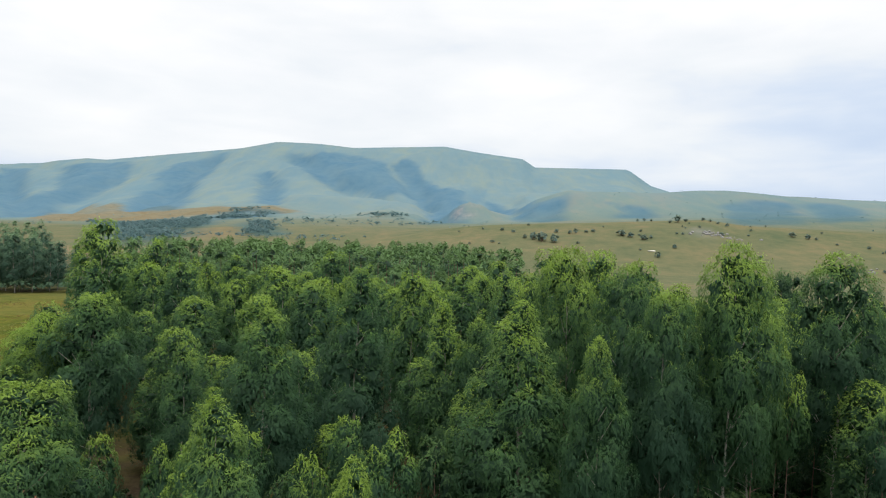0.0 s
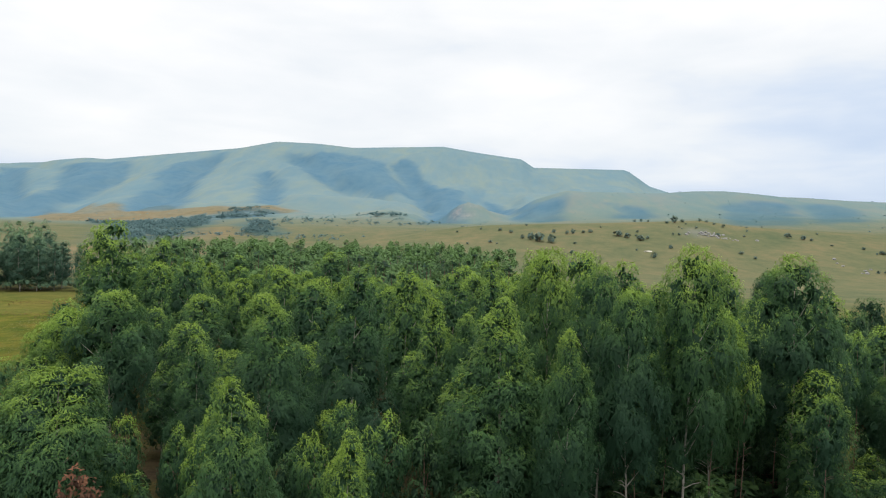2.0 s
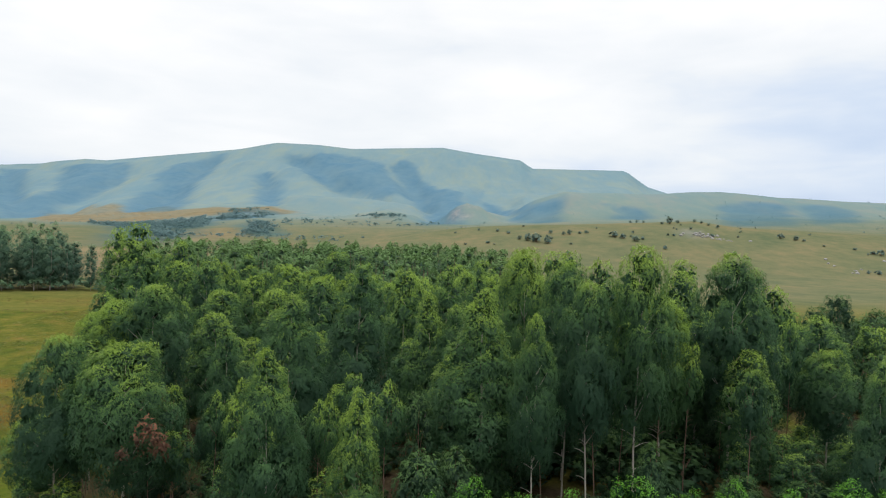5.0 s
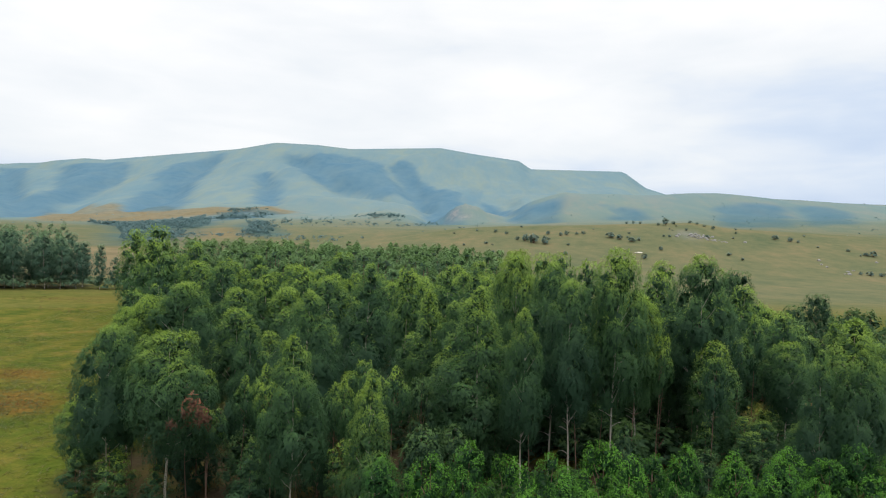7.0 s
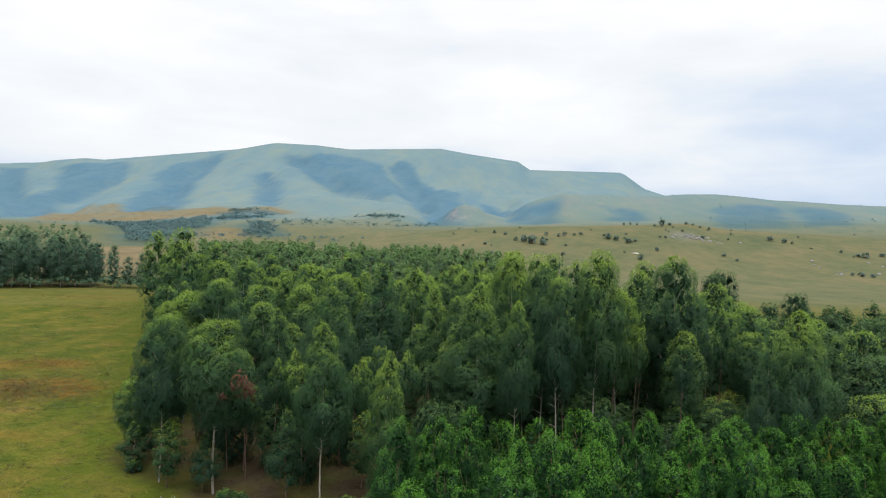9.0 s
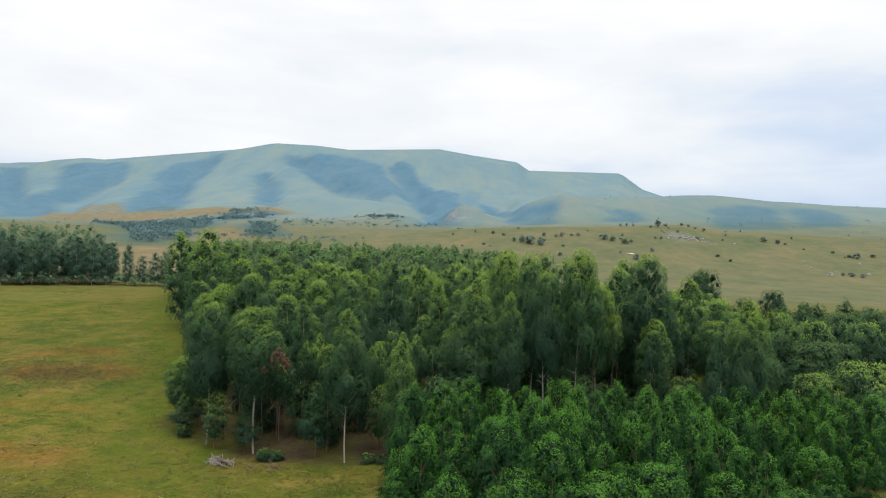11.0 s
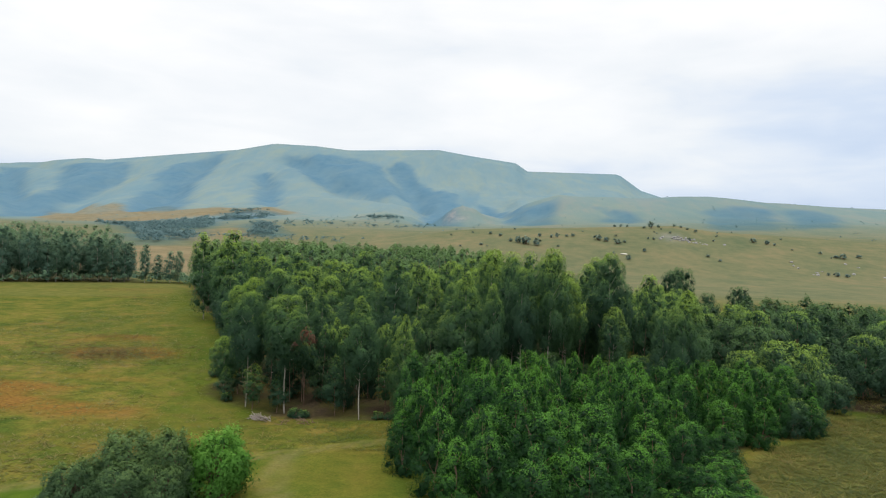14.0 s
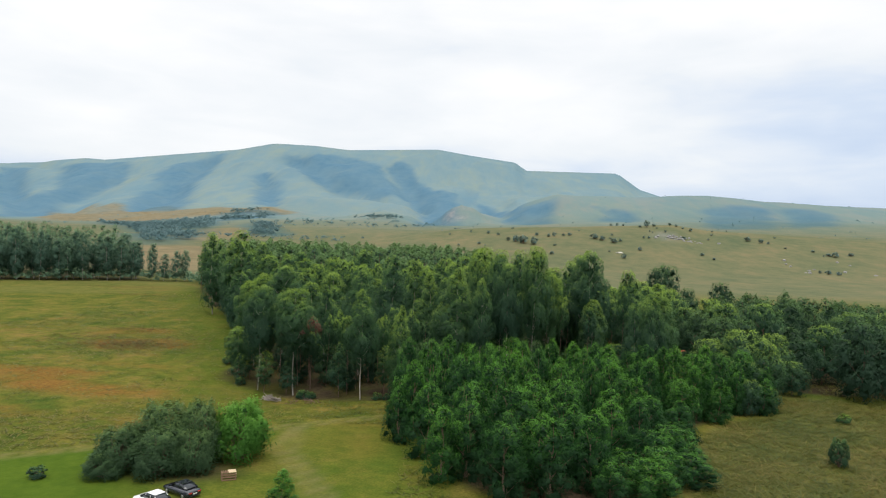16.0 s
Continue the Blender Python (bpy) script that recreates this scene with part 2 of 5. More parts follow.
WOODS = [  # outlines of the forested ravines and thickets on the mountain and its foothills
    [(-2435, 3411), (-2125, 3151), (-2015, 3184), (-2160, 3548), (-2498, 4100), (-2382, 4129), (-2155, 4146), (-1991, 3828), (-1961, 3518), (-1954, 3283), (-1866, 2905), (-1421, 1949)],
    [(-2900, 4150), (-2760, 4200), (-2666, 3949), (-2561, 3758), (-2125, 3151), (-2275, 3180), (-2700, 3500)],
    [(-1748, 3736), (-1738, 4034), (-1576, 4214), (-1438, 3721), (-1436, 3495), (-1299, 3077), (-1070, 2459), (-1154, 2357), (-1406, 2748), (-1622, 3346), (-1583, 3506)],
    [(-1102, 3606), (-1063, 3622), (-931, 3262), (-709, 2525), (-757, 2493), (-992, 3245)],
    [(-1049, 4080), (-917, 4070), (-686, 4068), (-485, 3900), (-404, 3617), (-266, 3390), (-248, 3333), (-420, 3309), (-658, 3507), (-817, 3574)],
    [(-384, 3918), (-334, 3962), (-232, 3669), (-144, 3384), (-14, 3309), (-21, 1941), (-27, 1481), (-57, 1462), (-130, 3006), (-245, 3386), (-329, 3692)],
    [(127, 3107), (194, 2131), (301, 2039), (283, 1988), (199, 1595), (185, 1916), (188, 2865)],
    [(770, 1933), (852, 2002), (950, 2006), (913, 1886), (681, 1440), (610, 1456)],
    [(1032, 1975), (1088, 2007), (1109, 1942), (895, 1555), (802, 1482)],
    [(456, 1963), (482, 1939), (481, 1817), (447, 1752)],
]
THICKETS = [
    [(-842, 1467), (-760, 1415), (-735, 1579), (-729, 1847), (-547, 1402), (-469, 1079), (-334, 722), (-332, 664), (-376, 700), (-580, 1076)],
    [(-711, 1974), (-595, 2028), (-530, 1823), (-551, 1629), (-602, 1561)],
    [(-462, 1387), (-370, 1264), (-314, 1061), (-358, 1067)],
]
DRY = [[(-339, 601), (-286, 631), (-197, 398), (-226, 366)], [(-1874, 2956), (-1113, 2441), (-567, 2116), (-581, 2008), (-860, 1865), (-1006, 1539)], [(-464, 1049), (-451, 1188), (-411, 1101), (-351, 786)]]


def land(x, y):
    x, y = np.asarray(x, float), np.asarray(y, float)
    d = np.maximum(y + 48, 1)
    u = np.clip(x / np.maximum(d, 60), -1.2, 1.2)
    depths = list(LAND)
    rows = [np.interp(u, U, LAND[k]) for k in depths] + [np.interp(u, U_TOP, TOP), np.interp(u, U_TOP, TOP) * .96]
    depths = depths + [4400, 4950]
    z = np.zeros(np.shape(x))
    for i in range(len(depths) - 1):
        k = np.clip((d - depths[i]) / (depths[i + 1] - depths[i]), 0, 1)
        if depths[i] == 3000:
            k = k ** 1.25
        elif depths[i] < 3000:
            k = k * k * (3 - 2 * k) * .6 + k * .4
        inside = (d >= depths[i]) & (d < depths[i + 1]) if i < len(depths) - 2 else d >= depths[i]
        z = np.where(inside, rows[i] * (1 - k) + rows[i + 1] * k, z)
    far = smooth(1300, 2600, d) * (1 - smooth(4150, 4400, d)) * (1 - .75 * smooth(.12, .3, u))
    z = z + far * (fbm(x, y, 520, 3) * 34 - np.abs(fbm(x, y * .45, 300, 5)) * 46 + 14)
    z = z + smooth(500, 800, d) * (1 - smooth(4000, 4300, d)) * fbm(x, y, 130, 8) * (2.0 + 7 * smooth(2400, 3200, d))
    for half, deep, pts in GULLIES:
        q, along = to_line(x, y, pts)
        z = z - deep * np.exp(-(q / half) ** 2)
    z = z + 42 * np.exp(-(((x - KNOB[0]) / 78) ** 2 + ((y - KNOB[1]) / 95) ** 2) ** 1.4) * (1 + .35 * fbm(x, y, 45, 19))
    near = 1 - smooth(150, 420, np.hypot(x, y))
    hollow = 1.8 * np.exp(-(((x + 28) / 22) ** 2 + ((y - 15) / 15) ** 2))      # the ground dips at the foot of the grove
    return z - hollow + near * fbm(x, y, 26, 11) * .16


# ---------------------------------------------------------------- ground: one sheet out to the mountains
GROVE = [(-43, 22), (-36, 15), (-27, 11.5), (-13, 8.5), (8, 12), (40, 14), (50, 40), (52, 62), (30, 90), (14, 130), (10, 200), (-5, 330), (-120, 330), (-122, 215), (-86, 134), (-68, 96), (-44, 37)]
STAND = [(-6, 7), (-7.2, -3), (-4, -18), (1, -34), (8, -39), (16, -39), (28, -37), (33, -29), (37, -12), (50, 3), (60, 8), (62, 24), (44, 20), (20, 12), (4, 9)]
WOOD_RIGHT = [(60, 30), (78, 23), (95, 22), (150, 30), (230, 70), (210, 140), (110, 175), (70, 172), (62, 120), (50, 66), (56, 48)]
FAR_GROVE = [(-330, 190), (-238, 208), (-170, 248), (-190, 300), (-300, 330)]
TRACK = [(-120, -62), (-52, -29), (-41.8, -23.6), (-22, -10.8), (-14.5, -6.2), (-8, -2.5), (4, 3)]
SPUR = [(-20, -12), (-19.3, -22), (-15, -30), (-11.3, -37), (-9, -60)]


def inside(x, y, poly):
    x, y = np.asarray(x, float), np.asarray(y, float)
    r = np.zeros(x.shape, bool)
    for i, (ax, ay) in enumerate(poly):
        bx, by = poly[i - 1]
        if ay != by:
            r ^= ((ay > y) != (by > y)) & (x < (bx - ax) * (y - ay) / (by - ay) + ax)
    return r


def within(x, y, poly, soft):
    """1 inside the outline, falling to 0 over that many metres outside it."""
    d, _ = to_line(x, y, poly + poly[:1])
    return np.where(inside(x, y, poly), 1.0, 1 - smooth(0, soft, d))


def steps(fine0, fine1, fine, low, high, grow, most):
    mid = list(np.arange(fine0, fine1 + fine / 2, fine))
    up, s = [mid[-1]], fine
    while up[-1] < high:
        s = min(s * grow, most)
        up.append(up[-1] + s)
    down, s = [mid[0]], fine
    while down[-1] > low:
        s = min(s * grow, most)
        down.append(down[-1] - s)
    return np.array(down[:0:-1] + mid + up[1:])


def mesh_from(name, verts, faces, mats, smooth_faces=True):
    """A mesh from numpy arrays: faces all with the same number of corners."""
    me = bpy.data.meshes.new(name)
    n, k = faces.shape
    me.vertices.add(len(verts))
    me.vertices.foreach_set("co", np.asarray(verts, np.float32).ravel())
    me.loops.add(n * k)
    me.loops.foreach_set("vertex_index", faces.astype(np.int32).ravel())
    me.polygons.add(n)
    me.polygons.foreach_set("loop_start", np.arange(0, n * k, k, dtype=np.int32))
    me.update(calc_edges=True)
    me.polygons.foreach_set("use_smooth", np.full(n, smooth_faces))
    for m in mats:
        me.materials.append(m)
    return me


def colour_layer(me, name, r, g, b):
    layer = me.attributes.new(name, "FLOAT_COLOR", "POINT")
    layer.data.foreach_set("color", np.stack([r, g, b, np.ones_like(r)], -1).astype(np.float32).ravel())


def build_ground():
    xs = steps(-100, 90, 1.3, -4200, 4200, 1.065, 34)
    ys = steps(-62, 62, 1.3, -900, 4940, 1.06, 32)
    X, Y = np.meshgrid(xs, ys)
    x, y = X.ravel(), Y.ravel()
    z = land(x, y)
    w, h = len(xs), len(ys)
    i = (np.arange(h - 1)[:, None] * w + np.arange(w - 1)[None, :]).ravel()
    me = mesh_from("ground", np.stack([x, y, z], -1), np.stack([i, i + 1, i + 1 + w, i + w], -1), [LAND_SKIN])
    ragged = fbm(x, y, 7, 21) * 2.2
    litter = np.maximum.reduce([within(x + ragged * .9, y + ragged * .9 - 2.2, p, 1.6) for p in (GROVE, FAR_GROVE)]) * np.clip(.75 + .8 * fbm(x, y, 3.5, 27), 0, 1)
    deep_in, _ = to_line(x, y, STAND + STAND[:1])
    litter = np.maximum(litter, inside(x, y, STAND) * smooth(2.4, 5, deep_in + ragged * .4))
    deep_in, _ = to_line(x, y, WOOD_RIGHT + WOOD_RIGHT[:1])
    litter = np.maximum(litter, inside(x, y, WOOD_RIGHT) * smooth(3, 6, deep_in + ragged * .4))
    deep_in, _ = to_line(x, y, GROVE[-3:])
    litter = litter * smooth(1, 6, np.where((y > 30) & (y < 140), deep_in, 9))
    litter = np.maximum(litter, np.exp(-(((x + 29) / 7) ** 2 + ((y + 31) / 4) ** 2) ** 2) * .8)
    wheel, _ = to_line(x, y + fbm(x, y, 12, 4) * .5, TRACK)
    wheel2, _ = to_line(x, y, SPUR)
    track = np.maximum(np.exp(-(np.abs(wheel - .75) / .4) ** 2) * .45, np.exp(-(np.abs(wheel2 - .8) / .7) ** 2) * .42)
    edge = np.interp(x, [-130, -52, -41.8, -22, -14], [-67, -29.6, -24, -12, -8])
    mown = smooth(-.6, .6, edge - y) * (1 - smooth(-40, -18, x + ragged * 2))
    mown = np.maximum(mown, smooth(0, 2, edge - y) * (1 - smooth(2, 9, x - ragged)) * .38)
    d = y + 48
    # painted haze, growing with distance
    haze = smooth(1000, 3100, d)
    wx, wy = x + fbm(x, y, 120, 31) * 42, y + fbm(x, y, 120, 33) * 70
    dry = np.maximum.reduce([within(wx, wy, p, 60) for p in DRY]) * (.75 + .35 * fbm(x, y, 90, 24))
    dry = np.clip(dry, 0, 1)
    haze = haze * (1 - .9 * dry)
    hill = smooth(240, 430, d)
    wood = np.zeros_like(x)
    for p in WOODS:
        wood = np.maximum(wood, within(wx, wy, p, 55) * (.86 + .3 * fbm(x, y, 80, 36)))
    for p in THICKETS:
        wood = np.maximum(wood, within(wx, wy, p, 30) * np.clip(.8 + .9 * fbm(x, y, 45, 37), 0, 1))
    scrub = smooth(2300, 3000, d) * smooth(.28, .6, fbm(x, y * .5, 150, 41)) * (1 - smooth(3900, 4200, d)) * .35
    wood = np.maximum(wood, scrub)
    rock = np.exp(-((x - KNOB[0] - 8) ** 2 + ((y - KNOB[1] + 45)) ** 2) / 42 ** 2) * smooth(-.1, .35, fbm(x, y, 30, 44))
    rock = np.maximum(rock, np.exp(-(((x - 278) / 26) ** 2 + ((y - 722) / 16) ** 2)) * smooth(0, .4, fbm(x, y, 9, 45)))
    n1, n2 = fbm(x, y, 10, 51), fbm(x, y * 2.2, 22, 52)
    rust = np.zeros_like(x)
    for cx, cy, rx, ry, k in ((-75, 50, 14, 9, 1), (-86, 72, 10, 6, .7), (-64, 6, 18, 6, 1), (-82, 13, 18, 7, 1), (-44, 1, 12, 6, .4), (-40, -10, 12, 5, .4), (-12, -14, 7, 9, .35), (-66, 26, 14, 3, .3), (-88, 68, 12, 6, .5), (-140, 205, 16, 14, .5), (-62, -10, 9, 2, .5), (-190, 385, 70, 70, .6)):
        q = ((x - cx + n1 * 9) / rx) ** 2 + ((y - cy + n2 * 6) / ry) ** 2
        rust = np.maximum(rust, k * (1 - smooth(.2, 1.6, q)) * np.clip(.8 + 1.0 * fbm(x, y, 4.5, 53), 0, 1))
    rust = np.maximum(rust, dry * .8)
    tall = within(x, y + ragged, [(14, -70), (30, -36), (36, -14), (50, 2), (64, 10), (66, 26), (80, 20), (130, 24), (130, -90), (14, -90)], 3)
    tall = np.maximum(tall, within(x + ragged * 3, y + ragged * 2, [(-300, 150), (-173, 160), (-135, 180), (-112, 205), (-125, 236), (-170, 250), (-300, 216)], 6) * (.5 + .35 * n2))
    verge, _ = to_line(x, y, [(-36, 8), (-45, 30), (-70, 96), (-88, 132), (-124, 212)])
    mown = np.maximum(mown, (1 - smooth(2, 13, verge + ragged * 2)) * .5)
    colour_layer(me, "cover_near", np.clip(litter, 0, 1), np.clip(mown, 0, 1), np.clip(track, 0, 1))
    colour_layer(me, "cover_far", np.clip(wood, 0, 1), np.clip(rock, 0, 1), haze)
    colour_layer(me, "cover_grass", np.clip(rust, 0, 1), tall, hill)
    ob = new("ground", me)
    tagged(ob, "rough yellow-green grassland rising to hazy grassy mountains", "ground", kind="structure")


build_ground()


# ---------------------------------------------------------------- how trees are made


def unit(v):
    return v / np.maximum(np.linalg.norm(v, axis=-1, keepdims=True), 1e-9)


class Soup:
    """Gathers faces of one kind into one mesh."""

    def __init__(self):
        self.v, self.f, self.light_and_tone, self.face, self.n = [], [], [], [], 0

    def add(self, verts, faces, light_and_tone, face=None):
        self.v.append(verts)
        self.f.append(faces + self.n)
        self.light_and_tone.append(np.broadcast_to(light_and_tone, (len(verts),)))
        if face is not None:
            self.face.append(face)
        self.n += len(verts)

    def mesh(self, name, mats):
        me = mesh_from(name, np.concatenate(self.v), np.concatenate(self.f), mats)
        layer = me.attributes.new("light_and_tone", "FLOAT", "POINT")
        layer.data.foreach_set("value", np.concatenate(self.light_and_tone).astype(np.float32))
        if self.face:   # leaves are shaded by the lobe that they belong to
            layer = me.attributes.new("custom_normal", "FLOAT_VECTOR", "POINT")
            layer.data.foreach_set("vector", np.concatenate(self.face).astype(np.float32).ravel())
        return me


def tube(soup, pts, radii, sides=6):
    pts, n = np.asarray(pts, float), len(pts)
    along = unit(np.gradient(pts, axis=0))
    side = unit(np.cross(along, np.array([.31, .95, .05])))
    other = np.cross(along, side)
    a = np.linspace(0, 2 * np.pi, sides, endpoint=False)
    ring = pts[:, None] + np.asarray(radii)[:, None, None] * (np.cos(a)[None, :, None] * side[:, None] + np.sin(a)[None, :, None] * other[:, None])
    i, j = np.meshgrid(np.arange(n - 1), np.arange(sides), indexing="ij")
    i, j = i.ravel(), j.ravel()
    k = (j + 1) % sides
    soup.add(ring.reshape(-1, 3), np.stack([i * sides + j, i * sides + k, (i + 1) * sides + k, (i + 1) * sides + j], -1), 0.0)


def clumps(soup, rng, C, R, axis, count, size, droop=.7, slim=.25, inner=4, up=.38, tall=1.45, lean=.45, rough=.12, point=.38, own=.62, cull=False):
    """Leafy lobes drawn out to a point: a few leaves within, coloured dark as if in shade, and a skin of many small
    leaves, rounded as a whole.
    """
    C, R = np.asarray(C, float), np.asarray(R, float)
    top, low = (C[:, 2] + R).max(), (C[:, 2] - R).min()
    share = R ** 2 / (R ** 2).sum()
    body = len(C) * inner
    tries = count * 3 if cull else count
    pick = np.concatenate([np.repeat(np.arange(len(C)), inner), rng.choice(len(C), tries, p=share)])
    total = body + tries
    c, r = C[pick], R[pick, None]
    out = c - axis
    out[:, 2] = 0
    out = unit(out + 1e-6)
    d = unit(unit(rng.standard_normal((total, 3))) + .45 * out + np.array([0, 0, up]))
    deep = np.arange(total) < body
    turn = pick * 2.1
    lump = np.sin(d[:, 0] * 6.5 + turn) * np.sin(d[:, 1] * 6.5 + turn * 1.7) + np.sin(d[:, 2] * 8 + turn * .6) * np.sin(d[:, 0] * 9 + d[:, 1] * 7 + turn)
    skin = rng.uniform(.55, 1.0, total) ** .35 * (1 + rough * lump) * rng.uniform(.93, 1.1, total)
    reach = np.where(deep, rng.uniform(.15, .4, total), skin)[:, None]
    shoot = unit(out * lean + np.array([0, 0, 1.0]))
    on = (d * shoot).sum(1, keepdims=True)
    pos = c + r * reach * ((d - on * shoot) * (1.0 - point * on) + shoot * on * tall)
    if cull:      # leaves buried inside a neighbouring spray are left out
        buried = np.zeros(total, bool)
        for k in range(len(C)):
            gap = (pos - C[k]) / (R[k] * np.array([1, 1, tall]))
            buried |= ((gap ** 2).sum(1) < .74) & (pick != k)
        keep = np.concatenate([np.arange(body), body + np.nonzero(~buried[body:])[0][:count]])
        pick, c, r, d, deep, reach, pos = pick[keep], c[keep], r[keep], d[keep], deep[keep], reach[keep], pos[keep]
        total = len(keep)
    mid = np.array([axis[0], axis[1], low + .3 * (top - low)])
    wide = max(np.abs(C[:, :2] - mid[:2]).max() + R.max() * .7, .1)
    whole = unit((pos - mid) / np.array([wide, wide, max(.65 * (top - low), .1)]))
    face = unit(own * d + (1.24 - own) * whole + rng.standard_normal((total, 3)) * .16 + np.array([0, 0, .34]))
    n = unit(face + rng.standard_normal((total, 3)) * .36)
    n *= np.where((n * face).sum(1, keepdims=True) < 0, -1, 1)
    l = unit(.5 * d + .6 * rng.standard_normal((total, 3)) + np.array([0, 0, -droop]))
    l = unit(l - (l * n).sum(1, keepdims=True) * n)
    s = np.cross(l, n)
    w = np.where(deep, r[:, 0] * .7, size * rng.uniform(.6, 1.35, total))[:, None]
    half = np.where(deep, .5, slim)[:, None] * w
    leaf = np.stack([pos - l * w * .5 + s * half, pos + l * w * .5, pos - l * w * .5 - s * half], 1)
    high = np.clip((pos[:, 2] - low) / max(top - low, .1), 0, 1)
    # tops of sprays and crown painted lighter, as if lit; inner leaves dark
    light_and_tone = .1 + .42 * np.clip(d[:, 2], 0, 1) ** 1.2 * np.clip((reach[:, 0] - .6) / .4, 0, 1) * (.3 + .7 * high) + .62 * high ** 2.0
    soup.add(leaf.reshape(-1, 3), np.arange(total * 3).reshape(-1, 3), np.repeat(np.where(deep, .03, light_and_tone), 3), np.repeat(face, 3, 0))


def shape_cone(s):
    return np.clip((1 - s) ** .68 * (.62 + .38 * np.minimum(1, s / .22)) * 1.12, .05, 1)


def shape_dome(s):
    return np.clip(np.sqrt(np.clip(1 - s ** 2.2, 0, 1)) * (.5 + .5 * np.minimum(1, s / .45)), .08, 1)


def shape_egg(s):
    return np.clip(np.where(s > .28, np.sqrt(np.clip(1 - ((s - .28) / .74) ** 2.2, 0, 1)), .8 + .2 * s / .28), .1, 1)


def shape_column(s):
    return np.clip(np.sqrt(np.clip(1 - s ** 2.0, 0, 1)) * .98 * (.68 + .32 * np.minimum(1, s / .3)), .08, 1)


def gum(seed, shape, base, n_lobe, n_leaf, size, H=20.0, R=4.0, bare=1, droop=1.0, tall=1.2, lobe=.40, lean=.35, point=.12, up=.34, own=.76, slim=.2):
    """The trunk with its limbs, and the crown, of a eucalyptus 20 m high with a crown 8 m across: billowing sprays with gaps between them."""
    rng = np.random.default_rng(seed)
    bend = rng.uniform(-.5, .5, 2)
    k = np.linspace(0, 1, 9)
    stem = np.stack([bend[0] * np.sin(k * 2.6) + .12 * np.sin(k * 9 + seed), bend[1] * np.sin(k * 2.2) + .12 * np.cos(k * 8 + seed), k * H * .94], -1)
    wood = Soup()
    tube(wood, stem, .11 * (1 - k) ** .8 + .02, 7)
    at = lambda h: np.array([np.interp(h, stem[:, 2], stem[:, i]) for i in range(3)])
    grid = np.linspace(0, .97, 60)
    weight = np.cumsum(shape(grid) + .12)
    s = np.interp((np.arange(n_lobe) + .5) / n_lobe, weight / weight[-1], grid)
    C, Rc = [], []
    turn = seed * 1.3
    for i, q in enumerate(s):
        turn += 2.4 + rng.uniform(-.45, .45)
        h = (base + (1 - base) * q) * H
        size_c = min(R * lobe * (1.1 - .3 * q) * rng.uniform(.72, 1.28), R * (float(shape(q)) * .6 + .12))
        reach = max(R * float(shape(q)) * rng.uniform(.84, 1.12) - size_c * .78, 0)
        if i % 4 == 3:                      # some sprays sit further in
            reach *= .55
        tip = at(min(h, H * .96)) + np.array([np.cos(turn) * reach, np.sin(turn) * reach, rng.uniform(-.5, .4)])
        tip[2] = min(tip[2], H - size_c * tall)
        C.append(tip)
        Rc.append(size_c)
        if i % 3 == 0 and q < .9:
            root = at(max(h - reach * .75 - .8, base * H * .8))
            mid = (root + tip) / 2 + np.array([0, 0, -.25 + .3 * rng.random()])
            tube(wood, [root, mid, tip], [.06, .04, .015], 5)
    head = .74 if shape is shape_cone else 1.0
    for size_c, down in ((R * .27 * head, 1.0), (R * .42 * head, 1.75 / head), (R * .5 * head, 3.0 / head)):   # the rounded head and the heart of the crown
        C.append(at(H * .94) * np.array([1, 1, 0]) + np.array([0, 0, H - size_c * tall * down]))
        Rc.append(size_c)
    if bare:
        for _ in range(4):   # short dead branches below the crown
            h = rng.uniform(base * .45, base) * H
            a = rng.uniform(0, 6.28)
            p = at(h)
            tube(wood, [p, p + np.array([np.cos(a) * .8, np.sin(a) * .8, .35]), p + np.array([np.cos(a) * 1.5, np.sin(a) * 1.5, .5])], [.04, .028, .01], 4)
    crown = Soup()
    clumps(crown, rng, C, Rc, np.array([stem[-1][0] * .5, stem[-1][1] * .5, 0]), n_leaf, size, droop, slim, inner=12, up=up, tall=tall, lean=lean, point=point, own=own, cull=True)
    return wood, crown


def kind_of_tree(name, leaf, bark, *args, **kw):
    wood, crown = gum(*args, **kw)
    return wood.mesh(name + "_trunk", [bark]), crown.mesh(name + "_crown", [leaf])


def put_tree(name, meshes, x, y, high, wide, turn, label, group="", lean=0.0, H=20.0, R=4.0, category="tree"):
    root = new(name)
    root.empty_display_size = .5
    z = float(land(x, y)) - .05
    root.matrix_basis = pose(x, y, z, lean, 0, turn) @ Matrix.Diagonal((wide / R, wide / R, high / H, 1))
    tagged(root, label, category, group)
    for part_name, me in zip(("trunk", "crown"), meshes):
        ob = new(part_name, me)
        ob.parent = root
    return root


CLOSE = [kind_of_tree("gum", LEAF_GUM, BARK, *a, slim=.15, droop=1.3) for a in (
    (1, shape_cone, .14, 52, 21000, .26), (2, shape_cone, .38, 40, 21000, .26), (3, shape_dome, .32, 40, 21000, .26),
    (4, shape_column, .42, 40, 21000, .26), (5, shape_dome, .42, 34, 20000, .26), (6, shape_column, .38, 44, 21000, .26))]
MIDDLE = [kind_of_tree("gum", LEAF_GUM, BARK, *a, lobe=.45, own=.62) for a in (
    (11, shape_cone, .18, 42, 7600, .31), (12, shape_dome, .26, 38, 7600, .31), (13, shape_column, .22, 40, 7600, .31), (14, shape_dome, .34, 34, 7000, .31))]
POLES = [kind_of_tree("pole_gum", LEAF_GUM, BARK_RED, *a) for a in ((17, shape_cone, .62, 14, 2000, .44), (18, shape_dome, .66, 14, 2000, .44))]
